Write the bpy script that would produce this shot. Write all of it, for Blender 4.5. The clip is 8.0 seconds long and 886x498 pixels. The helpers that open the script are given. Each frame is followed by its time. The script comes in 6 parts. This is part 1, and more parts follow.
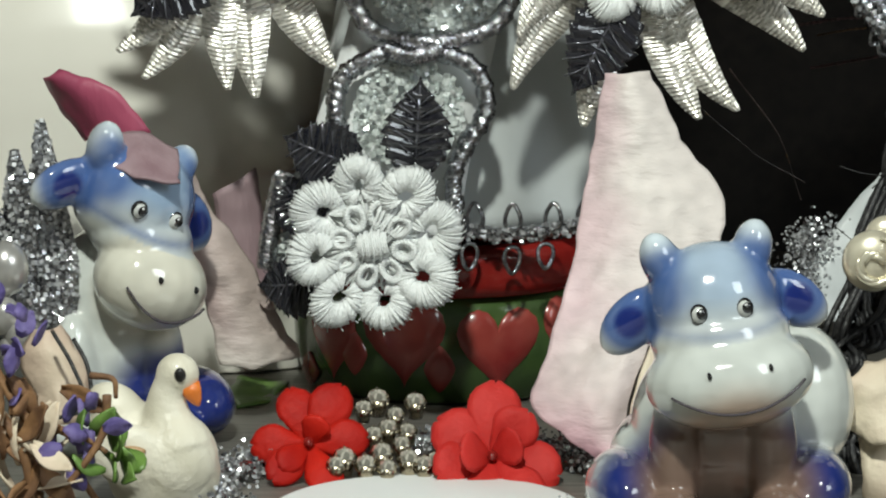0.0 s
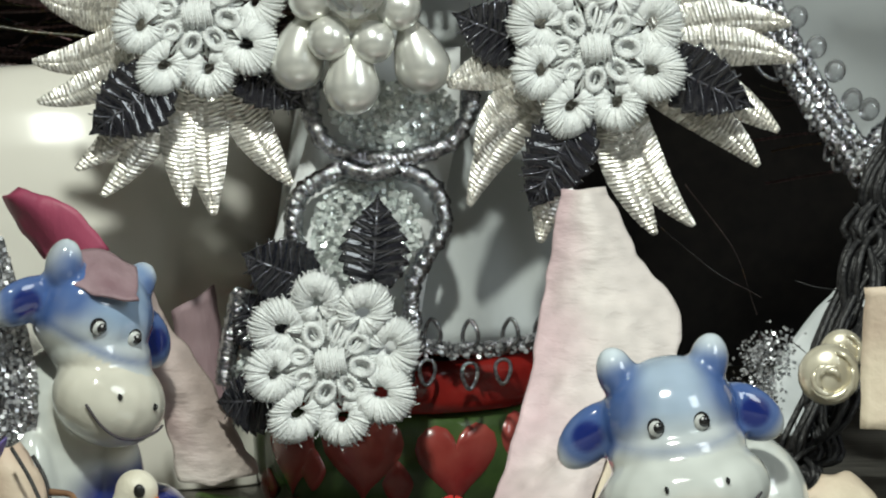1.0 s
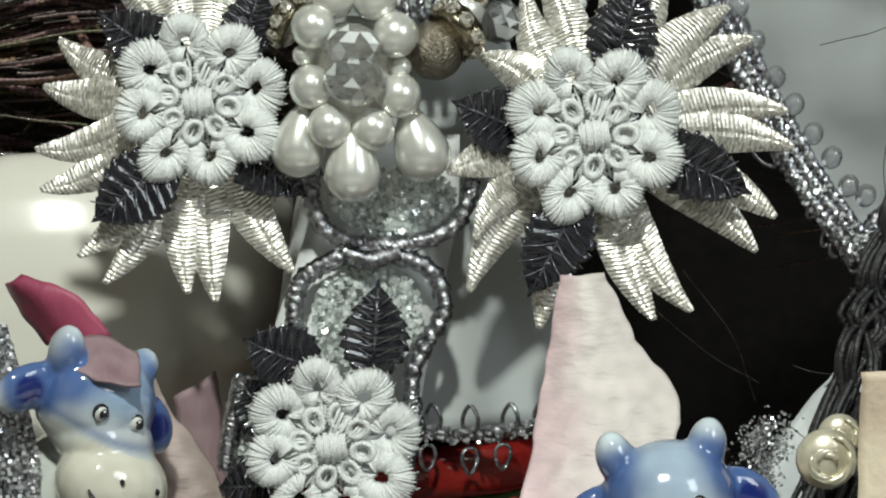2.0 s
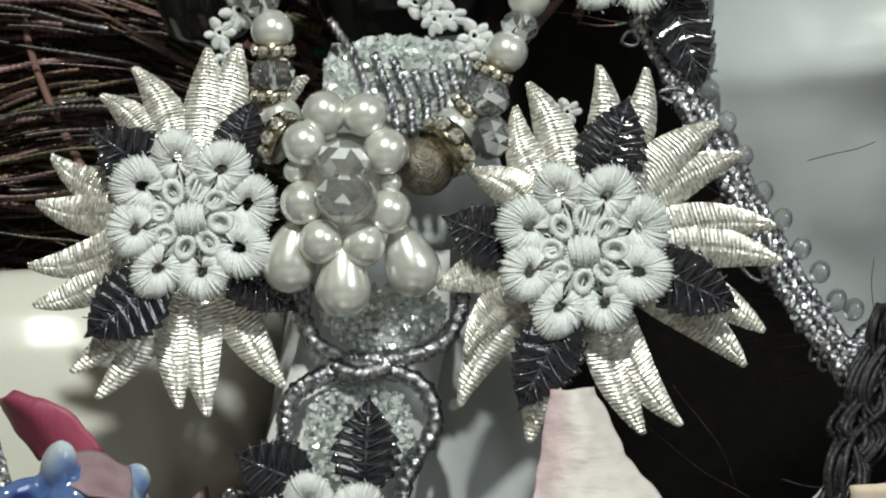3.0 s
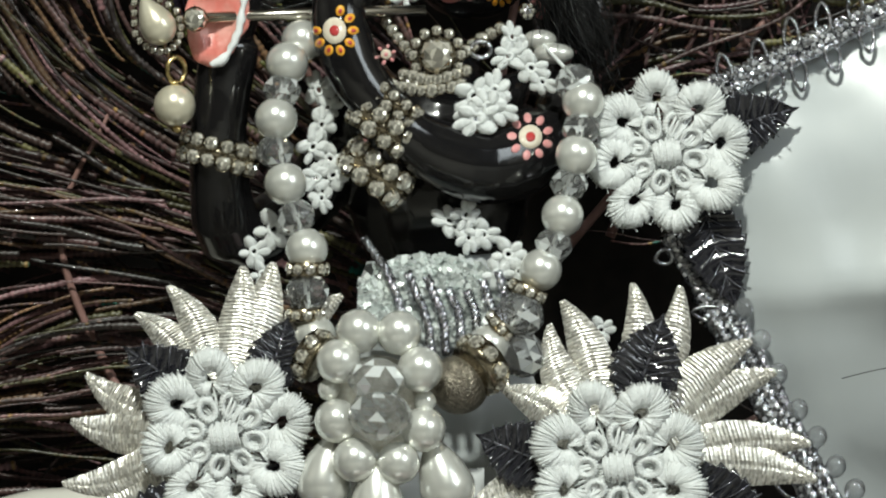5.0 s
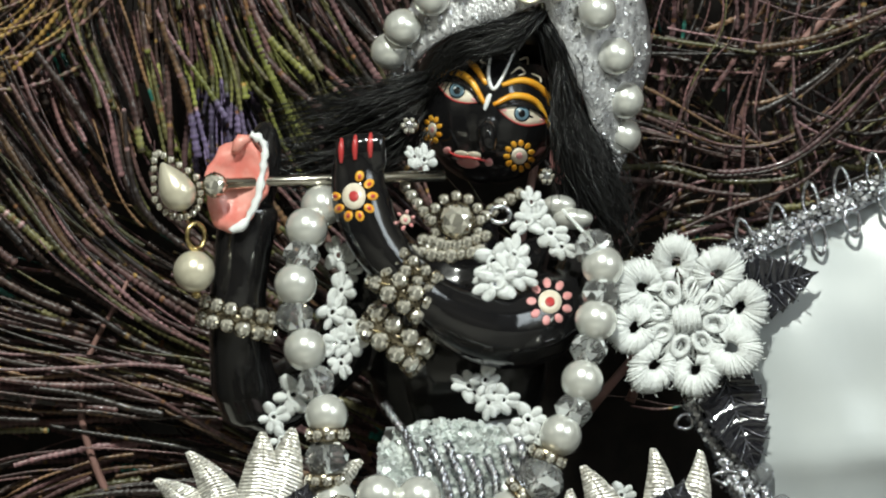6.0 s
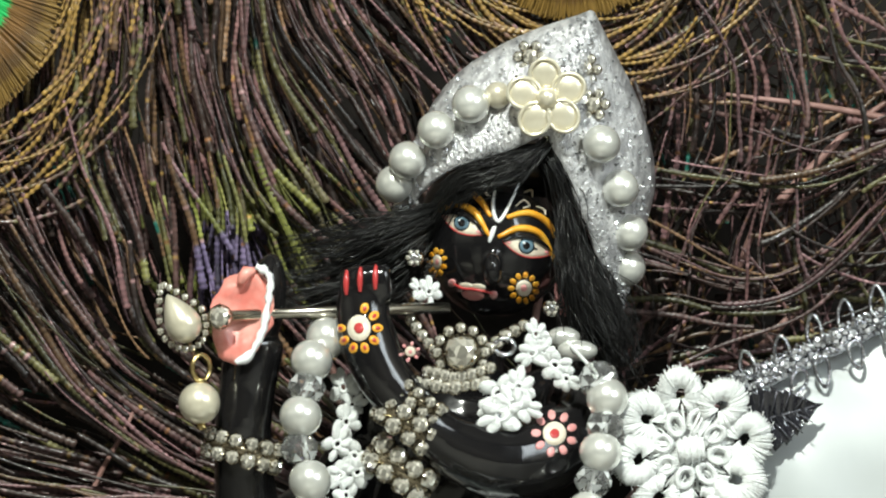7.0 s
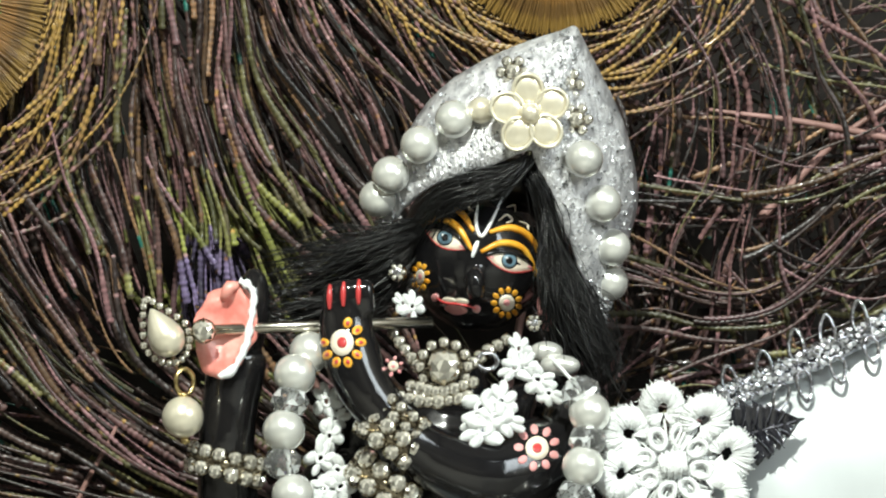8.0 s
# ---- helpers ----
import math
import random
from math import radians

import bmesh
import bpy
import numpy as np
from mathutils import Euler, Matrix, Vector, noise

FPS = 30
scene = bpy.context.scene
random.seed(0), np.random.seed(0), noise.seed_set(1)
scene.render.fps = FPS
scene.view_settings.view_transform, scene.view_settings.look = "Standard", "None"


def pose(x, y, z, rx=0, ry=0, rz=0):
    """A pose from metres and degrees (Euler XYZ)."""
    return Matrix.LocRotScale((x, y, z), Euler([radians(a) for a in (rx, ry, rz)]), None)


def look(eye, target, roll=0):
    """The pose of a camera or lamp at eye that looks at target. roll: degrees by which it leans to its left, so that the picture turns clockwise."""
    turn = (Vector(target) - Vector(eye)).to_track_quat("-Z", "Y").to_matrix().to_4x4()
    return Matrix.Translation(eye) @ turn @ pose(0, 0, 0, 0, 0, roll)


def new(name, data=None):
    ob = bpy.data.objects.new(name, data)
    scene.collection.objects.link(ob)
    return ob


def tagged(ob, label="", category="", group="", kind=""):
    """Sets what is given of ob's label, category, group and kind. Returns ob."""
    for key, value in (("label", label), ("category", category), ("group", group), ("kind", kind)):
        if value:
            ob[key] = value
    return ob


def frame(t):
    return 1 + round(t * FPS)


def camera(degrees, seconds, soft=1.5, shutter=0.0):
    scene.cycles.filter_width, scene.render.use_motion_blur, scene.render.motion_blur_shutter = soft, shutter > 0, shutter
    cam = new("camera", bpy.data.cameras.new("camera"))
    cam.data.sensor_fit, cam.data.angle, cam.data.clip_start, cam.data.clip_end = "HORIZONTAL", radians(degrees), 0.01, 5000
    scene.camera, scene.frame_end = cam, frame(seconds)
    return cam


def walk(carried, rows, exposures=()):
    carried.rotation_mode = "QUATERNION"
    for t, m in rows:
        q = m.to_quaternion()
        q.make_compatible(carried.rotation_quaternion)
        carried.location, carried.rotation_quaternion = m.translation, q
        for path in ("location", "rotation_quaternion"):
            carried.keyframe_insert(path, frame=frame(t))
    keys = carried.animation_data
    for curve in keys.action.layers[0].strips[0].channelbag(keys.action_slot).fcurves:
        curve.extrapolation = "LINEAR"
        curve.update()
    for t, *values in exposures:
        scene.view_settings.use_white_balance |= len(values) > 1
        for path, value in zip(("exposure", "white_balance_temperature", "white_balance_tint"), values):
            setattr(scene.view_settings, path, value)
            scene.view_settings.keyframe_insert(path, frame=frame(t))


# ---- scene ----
# ---- camera: it stands on a tripod, tilts up and drifts back a little ----
cam = camera(12.0, 8.0, soft=2.15)
# seconds, drift along y in mm, yaw, pitch and roll in degrees
ROWS = [
    (0, 13.96, 0, -10.2, -0),
    (0.5, 12.37, -0.185, -9.279, -0.067),
    (1, 11.2, -0.586, -8.581, -0.155),
    (2.5, 4.63, -0.613, -6.628, -0.314),
    (3, 3.52, -0.723, -5.752, -0.361),
    (3.5, 3.54, -0.642, -4.88, -0.432),
    (4, 2.94, -0.32, -4.317, -0.44),
    (5.5, 2.82, -0.244, -1.706, -0.45),
    (6, 3.08, -0.031, -0.531, -0.564),
    (6.5, 2.68, 0.077, 0.467, -0.565),
    (7, 1.38, 0.017, 1.263, -0.552),
    (7.5, 0.46, -0.036, 1.509, -0.489),
    (8, 0, -0.215, 1.457, -0.488),
]
EYE_Y, EYE_Z = -0.62, 0.131
walk(cam, [(t, look((0, EYE_Y + d / 1000, EYE_Z),
                    (-math.sin(radians(yaw)) * math.cos(radians(pitch)), EYE_Y + d / 1000 + math.cos(radians(yaw)) * math.cos(radians(pitch)),
                     EYE_Z + math.sin(radians(pitch))), roll)) for t, d, yaw, pitch, roll in ROWS],
     [(0, 0.05), (1, 0.02), (2.5, -0.05), (4, -0.1), (5.5, 0.1), (6.5, 0.38), (7, 0.58), (8, 0.78)])

# ---- light: one small lamp above the altar's front, an added fill lamp, and the dim room ----
world = bpy.data.worlds.new("room_light")
scene.world = world
world.use_nodes = True
world.node_tree.nodes["Background"].inputs[0].default_value = (0.75, 0.85, 0.8, 1)
world.node_tree.nodes["Background"].inputs[1].default_value = 0.12
lamp_data = bpy.data.lights.new("altar_lamp", "AREA")
lamp_data.shape, lamp_data.size, lamp_data.energy, lamp_data.color = "DISK", 0.05, 6.5, (0.95, 1.0, 0.91)
lamp = new("altar_lamp", lamp_data)
lamp.matrix_world = look((-0.05, -0.6, 0.69), (0, 0, 0.08))
# Unseen lamp added at the side to lift the dark parts.
fill_data = bpy.data.lights.new("fill_light", "AREA")
fill_data.shape, fill_data.size, fill_data.energy, fill_data.color = "SQUARE", 0.34, 2.6, (0.88, 0.97, 1.0)
fill = new("fill_light", fill_data)
fill.matrix_world = look((0.61, -0.675, 0.55), (0, 0, 0.08))


# ---- materials ----
def material(name, colour, rough=0.5, metal=0.0, colour2=None, scale=400.0, bump=0.0, bump_scale=1500.0, coat=0.0, sheen=0.0,
             glass=0.0, sub=0.0, vary=0.0, detail=4.0, spec=0.5, ior=1.5, stretch=(1, 1, 1), island=False):
    """A principled surface whose colour wanders to colour2 by noise, with fine relief and a chance shade per object."""
    m = bpy.data.materials.new(name)
    m.use_nodes = True
    n, l = m.node_tree.nodes, m.node_tree.links
    b = n["Principled BSDF"]
    i = b.inputs
    i["Base Color"].default_value, i["Roughness"].default_value, i["Metallic"].default_value = (*colour, 1), rough, metal
    i["Coat Weight"].default_value, i["Coat Roughness"].default_value, i["Sheen Weight"].default_value = coat, 0.05, sheen
    i["Transmission Weight"].default_value, i["IOR"].default_value, i["Specular IOR Level"].default_value = glass, ior, spec
    if sub:
        i["Subsurface Weight"].default_value, i["Subsurface Scale"].default_value = sub, 0.001
    co = n.new("ShaderNodeTexCoord")
    mp = n.new("ShaderNodeMapping")
    mp.inputs["Scale"].default_value = stretch
    l.new(co.outputs["Object"], mp.inputs[0])
    out = None
    if colour2:
        t = n.new("ShaderNodeTexNoise")
        t.inputs["Scale"].default_value, t.inputs["Detail"].default_value = scale, detail
        l.new(mp.outputs[0], t.inputs["Vector"])
        r = n.new("ShaderNodeMapRange")
        r.inputs[1].default_value, r.inputs[2].default_value = 0.35, 0.65
        l.new(t.outputs["Fac"], r.inputs[0])
        x = n.new("ShaderNodeMix")
        x.data_type = "RGBA"
        x.inputs[6].default_value, x.inputs[7].default_value = (*colour, 1), (*colour2, 1)
        l.new(r.outputs[0], x.inputs[0])
        out = x.outputs[2]
    if vary:
        h = n.new("ShaderNodeHueSaturation")
        if out:
            l.new(out, h.inputs["Color"])
        else:
            h.inputs["Color"].default_value = (*colour, 1)
        v = n.new("ShaderNodeMapRange")
        v.inputs[3].default_value, v.inputs[4].default_value = 1 - vary, 1 + vary
        if island:
            l.new(n.new("ShaderNodeNewGeometry").outputs["Random Per Island"], v.inputs[0])
        else:
            l.new(n.new("ShaderNodeObjectInfo").outputs["Random"], v.inputs[0])
        l.new(v.outputs[0], h.inputs["Value"])
        out = h.outputs[0]
    if out:
        l.new(out, i["Base Color"])
    if bump:
        t = n.new("ShaderNodeTexNoise")
        t.inputs["Scale"].default_value, t.inputs["Detail"].default_value = bump_scale, 3
        l.new(mp.outputs[0], t.inputs["Vector"])
        u = n.new("ShaderNodeBump")
        u.inputs["Strength"].default_value, u.inputs["Distance"].default_value = bump, 0.0005
        l.new(t.outputs["Fac"], u.inputs["Height"])
        l.new(u.outputs[0], i["Normal"])
    return m


def painted(name, rough=0.12, coat=0.6, sub=0.0, bump=0.0, bump_scale=900, stretch=(1, 1, 1)):
    """Glaze or paint whose colours are laid on the mesh as its attribute 'paint'."""
    m = material(name, (0.8, 0.8, 0.8), rough, coat=coat, sub=sub, bump=bump, bump_scale=bump_scale, stretch=stretch)
    a = m.node_tree.nodes.new("ShaderNodeVertexColor")
    a.layer_name = "paint"
    m.node_tree.links.new(a.outputs[0], m.node_tree.nodes["Principled BSDF"].inputs["Base Color"])
    return m


WOOD = material("grey_wood", (0.42, 0.4, 0.36), 0.55, colour2=(0.26, 0.25, 0.22), scale=60, bump=0.3, bump_scale=300, stretch=(1, 14, 1))
# Pale surface of the unseen walls, which throw light back on the altar.
WALL = material("bounce_wall", (0.55, 0.52, 0.47), 0.9, colour2=(0.47, 0.44, 0.4), scale=8)
DARK = material("dark_cloth", (0.014, 0.011, 0.01), 0.9, colour2=(0.026, 0.02, 0.017), scale=300)
SATIN = material("white_satin", (0.53, 0.56, 0.56), 0.32, colour2=(0.48, 0.51, 0.52), scale=45, bump=0.05, bump_scale=5000, sheen=0.3)
PAPER = material("white_ribbon", (0.82, 0.84, 0.84), 0.6, bump=0.05, bump_scale=3000)
SILVER = material("silver_thread", (0.88, 0.86, 0.8), 0.26, 0.6, colour2=(0.7, 0.67, 0.6), scale=1500, bump=0.25, bump_scale=2600, vary=0.42, island=True)
CHROME = material("chrome_cord", (0.66, 0.67, 0.7), 0.18, 1.0, colour2=(0.25, 0.25, 0.28), scale=1100, bump=0.6, bump_scale=1800)
STEEL = material("dark_steel", (0.46, 0.4, 0.29), 0.24, 1.0, colour2=(0.2, 0.17, 0.12), scale=600)
LEAF = material("black_foil", (0.01, 0.01, 0.014), 0.14, 0.0, colour2=(0.022, 0.022, 0.028), scale=700, coat=0.8, bump=0.04, bump_scale=700)
VEIN = material("grey_vein", (0.2, 0.2, 0.23), 0.18, 0.7)
LACE = material("white_thread", (0.9, 0.92, 0.91), 0.5, colour2=(0.82, 0.85, 0.84), scale=2500, bump=0.5, bump_scale=4000, sheen=0.4)
PEARL = material("pearl_lacquer", (0.88, 0.88, 0.83), 0.27, 0.58, colour2=(0.78, 0.79, 0.74), scale=260, coat=1.0, vary=0.05)
IVORY = material("ivory_pearl", (0.85, 0.8, 0.64), 0.3, 0.5, colour2=(0.76, 0.7, 0.54), scale=260, coat=0.9)
# Crystal sparkle is put into the colour: chance facet tones, some pale and opaque.
CRYSTAL = material("clear_crystal", (0.98, 0.99, 0.99), 0.0, 0.0, glass=0.93, ior=1.56, spec=0.8, vary=0.25, island=True)
GLINT_FACET = material("glint_facet", (0.75, 0.78, 0.78), 0.15, 0.3, coat=1.0, vary=0.35, island=True)
# The wide spread of tones over a stone's facets paints its sparkle.
STONE = material("rhinestone", (0.68, 0.65, 0.56), 0.04, 0.65, coat=0.8, vary=0.8, island=True)
GLITTER = material("silver_glitter", (0.55, 0.56, 0.58), 0.2, 0.6, vary=0.8, island=True)
SEQUIN = material("clear_sequin", (0.75, 0.8, 0.78), 0.14, 0.4, vary=0.4, island=True, coat=0.5)
BEAD = material("grey_glass", (0.6, 0.62, 0.64), 0.03, 0.0, glass=0.8, ior=1.5, coat=1.0)
PEWTER = material("pewter_mesh", (0.3, 0.27, 0.22), 0.38, 0.9, colour2=(0.16, 0.14, 0.11), scale=900, bump=0.9, bump_scale=2400)
GOLD = material("old_gold", (0.62, 0.48, 0.22), 0.25, 1.0)
ROD = material("steel_rod", (0.6, 0.57, 0.5), 0.2, 1.0)


# ---- shapes, in millimetres ----
class Geo:
    """Gathers points and faces of one mesh, with a material's number for each face."""

    def __init__(self):
        self.v, self.f, self.m, self.c = [], [], [], []

    def add(self, made, mat=0, turn=None, colour=None):
        vs, fs = made
        k = len(self.v)
        for p in vs:
            q = turn @ Vector(p) if turn is not None else p
            self.v.append((q[0], q[1], q[2]))
        for f in fs:
            self.f.append([a + k for a in f])
            self.m.append(mat)
        if colour is not None:
            self.c.extend([colour] * len(vs))
        return self

    def split(self):
        """Cuts all faces apart, so that each facet can take a tone of its own."""
        v, f = [], []
        for face in self.f:
            f.append(list(range(len(v), len(v) + len(face))))
            v += [self.v[k] for k in face]
        self.v, self.f = v, f
        return self

    def data(self, name, mats, smooth=True):
        me = bpy.data.meshes.new(name)
        me.from_pydata([(p[0] / 1000, p[1] / 1000, p[2] / 1000) for p in self.v], [], self.f)
        for m in mats if isinstance(mats, (list, tuple)) else [mats]:
            me.materials.append(m)
        me.polygons.foreach_set("material_index", self.m)
        me.polygons.foreach_set("use_smooth", [smooth] * len(self.f))
        if self.c:
            a = me.color_attributes.new("paint", "FLOAT_COLOR", "POINT")
            a.data.foreach_set("color", [x for q in self.c for x in (*q, 1.0)])
        me.update()
        return me


def thing(name, label, category, geo=None, mats=None, at=(0, 0, 0), group="", kind="", smooth=True):
    """A top-level thing: a mesh, or an Empty that gathers its parts."""
    ob = new(name, geo.data(name, mats, smooth) if geo else None)
    ob.location = [a / 1000 for a in at]
    if not geo:
        ob.empty_display_size = 0.005
    return tagged(ob, label, category, group, kind)


def part(name, made, mat, parent, label="", smooth=True, turn=None):
    """One mesh object under a thing or part. made: a Geo, a mesh, or points and faces. turn: its pose in mm."""
    if isinstance(made, tuple):
        made = Geo().add(made)
    me = made.data(name, mat, smooth) if isinstance(made, Geo) else made
    ob = new(name, me)
    ob.parent = parent
    if turn is not None:
        m = turn.copy()
        m.translation = m.translation / 1000
        ob.matrix_basis = m
    if label:
        ob["label"] = label
    return ob


def stuff(ob):
    return tagged(ob, kind="stuff")


def ball(c=(0, 0, 0), r=1.0, seg=16, rings=10, sq=(1, 1, 1)):
    vs, fs = [(c[0], c[1], c[2] + r * sq[2])], []
    for i in range(1, rings):
        a = math.pi * i / rings
        for j in range(seg):
            b = 2 * math.pi * j / seg
            vs.append((c[0] + r * sq[0] * math.sin(a) * math.cos(b), c[1] + r * sq[1] * math.sin(a) * math.sin(b), c[2] + r * sq[2] * math.cos(a)))
    vs.append((c[0], c[1], c[2] - r * sq[2]))
    for j in range(seg):
        k = (j + 1) % seg
        fs.append((0, 1 + j, 1 + k))
        for i in range(rings - 2):
            fs.append((1 + i * seg + j, 1 + (i + 1) * seg + j, 1 + (i + 1) * seg + k, 1 + i * seg + k))
        fs.append((len(vs) - 1, 1 + (rings - 2) * seg + k, 1 + (rings - 2) * seg + j))
    return vs, fs


def smooth_line(pts, n):
    """n points along a Catmull-Rom curve through pts."""
    p = [Vector(q) for q in pts]
    p = [2 * p[0] - p[1]] + p + [2 * p[-1] - p[-2]]
    out = []
    for i in range(n):
        u = i / (n - 1) * (len(p) - 3)
        k = min(int(u), len(p) - 4)
        t = u - k
        a, b, c, d = p[k:k + 4]
        out.append(0.5 * (2 * b + (c - a) * t + (2 * a - 5 * b + 4 * c - d) * t * t + (3 * b - a - 3 * c + d) * t ** 3))
    return out


def tube(pts, rad, seg=6, closed=False, cap=True):
    """A round tube along pts; rad is one radius or one for each point."""
    p = [Vector(q) for q in pts]
    n = len(p)
    rad = rad if isinstance(rad, (list, tuple)) else [rad] * n
    vs, fs, up = [], [], None
    for i in range(n):
        d = (p[(i + 1) % n] - p[i - 1]) if closed else (p[min(i + 1, n - 1)] - p[max(i - 1, 0)])
        d = d.normalized() if d.length > 1e-9 else Vector((0, 0, 1))
        if up is None:
            up = d.orthogonal().normalized()
        up = up - d * up.dot(d)
        up = up.normalized() if up.length > 1e-6 else d.orthogonal().normalized()
        side = d.cross(up)
        for j in range(seg):
            a = 2 * math.pi * j / seg
            vs.append(p[i] + (up * math.cos(a) + side * math.sin(a)) * rad[i])
    for i in range(n if closed else n - 1):
        for j in range(seg):
            k = (j + 1) % seg
            a, b = i * seg, ((i + 1) % n) * seg
            fs.append((a + j, a + k, b + k, b + j))
    if cap and not closed:
        fs.append(tuple(range(seg - 1, -1, -1)))
        fs.append(tuple(range((n - 1) * seg, n * seg)))
    return vs, fs


def ring(c, r, minor, seg=18, tseg=6, axis="y", knobs=0, squash=1.0):
    """A torus; knobs: that many ridges round its tube."""
    pts, rad = [], []
    for i in range(seg):
        a = 2 * math.pi * i / seg
        u, w = r * math.cos(a), r * math.sin(a) * squash
        pts.append({"y": (c[0] + u, c[1], c[2] + w), "z": (c[0] + u, c[1] + w, c[2]), "x": (c[0], c[1] + u, c[2] + w)}[axis])
        rad.append(minor * (1 - 0.16 * (i % 2)) if knobs else minor)
    return tube(pts, rad, tseg, closed=True)


def lathe(profile, seg=24, c=(0, 0, 0)):
    """Turned about z: profile of (radius, z)."""
    vs, fs = [], []
    for r, z in profile:
        for j in range(seg):
            a = 2 * math.pi * j / seg
            vs.append((c[0] + r * math.cos(a), c[1] + r * math.sin(a), c[2] + z))
    for i in range(len(profile) - 1):
        for j in range(seg):
            k = (j + 1) % seg
            fs.append((i * seg + j, i * seg + k, (i + 1) * seg + k, (i + 1) * seg + j))
    fs.append(tuple(range(seg - 1, -1, -1)))
    fs.append(tuple(range((len(profile) - 1) * seg, len(profile) * seg)))
    return vs, fs


def sheet(grid, thick=0.3):
    """A skin with thickness from rows of points."""
    n, m = len(grid), len(grid[0])
    g = np.array([[tuple(q) for q in row] for row in grid], float)
    du, dv = np.gradient(g, axis=0), np.gradient(g, axis=1)
    nr = np.cross(du, dv)
    nr /= np.maximum(np.linalg.norm(nr, axis=2, keepdims=True), 1e-9)
    vs = [tuple(q) for q in (g + nr * thick / 2).reshape(-1, 3)] + [tuple(q) for q in (g - nr * thick / 2).reshape(-1, 3)]
    o, fs = n * m, []
    for i in range(n - 1):
        for j in range(m - 1):
            a, b, c, d = i * m + j, i * m + j + 1, (i + 1) * m + j + 1, (i + 1) * m + j
            fs.append((a, d, c, b))
            fs.append((a + o, b + o, c + o, d + o))
    rim = [j for j in range(m)] + [i * m + m - 1 for i in range(1, n)] + [(n - 1) * m + j for j in range(m - 2, -1, -1)] + [i * m for i in range(n - 2, 0, -1)]
    for a, b in zip(rim, rim[1:] + rim[:1]):
        fs.append((a, b, b + o, a + o))
    return vs, fs


def along(a, b, normal=(0, -1, 0)):
    """The pose whose x runs from a to b and whose z faces the normal's side."""
    x = (Vector(b) - Vector(a)).normalized()
    y = Vector(normal).cross(x).normalized()
    z = x.cross(y)
    m = Matrix((x, y, z)).transposed().to_4x4()
    m.translation = Vector(a)
    return m


def blob(balls, voxel=0.6, smooth=6):
    """One closed skin round many ellipsoids (centre, radii, turn in degrees); tubes may be among them as points and faces."""
    g = Geo()
    for b in balls:
        if isinstance(b[0], list):
            g.add(b)
        else:
            c, r, *t = b
            turn = pose(*c, *(t[0] if t else (0, 0, 0)))
            g.add(ball((0, 0, 0), 1, 20, 14, r), turn=turn)
    me = bpy.data.meshes.new("raw")
    me.from_pydata(g.v, [], g.f)
    ob = new("raw", me)
    r = ob.modifiers.new("skin", "REMESH")
    r.mode, r.voxel_size = "VOXEL", voxel
    s = ob.modifiers.new("soft", "SMOOTH")
    s.factor, s.iterations = 0.5, smooth
    done = bpy.data.meshes.new_from_object(ob.evaluated_get(bpy.context.evaluated_depsgraph_get()))
    vs = [tuple(v.co) for v in done.vertices]
    fs = [tuple(p.vertices) for p in done.polygons]
    bpy.data.objects.remove(ob)
    bpy.data.meshes.remove(me)
    bpy.data.meshes.remove(done)
    return vs, fs


def merged(makes):
    g = Geo()
    for m in makes:
        g.add(m)
    return g


# ---- the altar top and its cloth wall, closed in by added walls ----
def slab(x0, y0, z0, x1, y1, z1):
    vs = [(x, y, z) for x in (x0, x1) for y in (y0, y1) for z in (z0, z1)]
    return vs, [(0, 1, 3, 2), (4, 6, 7, 5), (0, 4, 5, 1), (2, 3, 7, 6), (0, 2, 6, 4), (1, 5, 7, 3)]


thing("altar_top", "weathered grey wooden altar top", "table top", Geo().add(slab(-600, -1000, -30, 600, 120, 0)), WOOD, kind="structure")
thing("wall_north", "dark cloth wall behind the altar", "wall", Geo().add(slab(-600, 120, -30, 600, 140, 1000)), DARK, kind="structure")
# From here on: unseen walls and ceiling, added for bounce and reflections.
thing("wall_west", "unseen plain wall added to bounce light", "wall", Geo().add(slab(-640, -1000, -30, -600, 140, 1000)), WALL, kind="structure")
thing("wall_south", "unseen plain wall added to bounce light", "wall", Geo().add(slab(-640, -1040, -30, 640, -1000, 1000)), WALL, kind="structure")
g = Geo()
g.add(slab(600, -1000, -30, 640, -850, 1000)).add(slab(600, -500, -30, 640, 140, 1000))
g.add(slab(600, -850, -30, 640, -500, 350)).add(slab(600, -850, 750, 640, -500, 1000))
thing("wall_east", "unseen bounce wall with a gap for the fill lamp", "wall", g, WALL, kind="structure")
thing("ceiling", "unseen plain ceiling added to bounce light", "ceiling", Geo().add(slab(-640, -1040, 1002, 640, 140, 1030)), WALL, kind="structure")


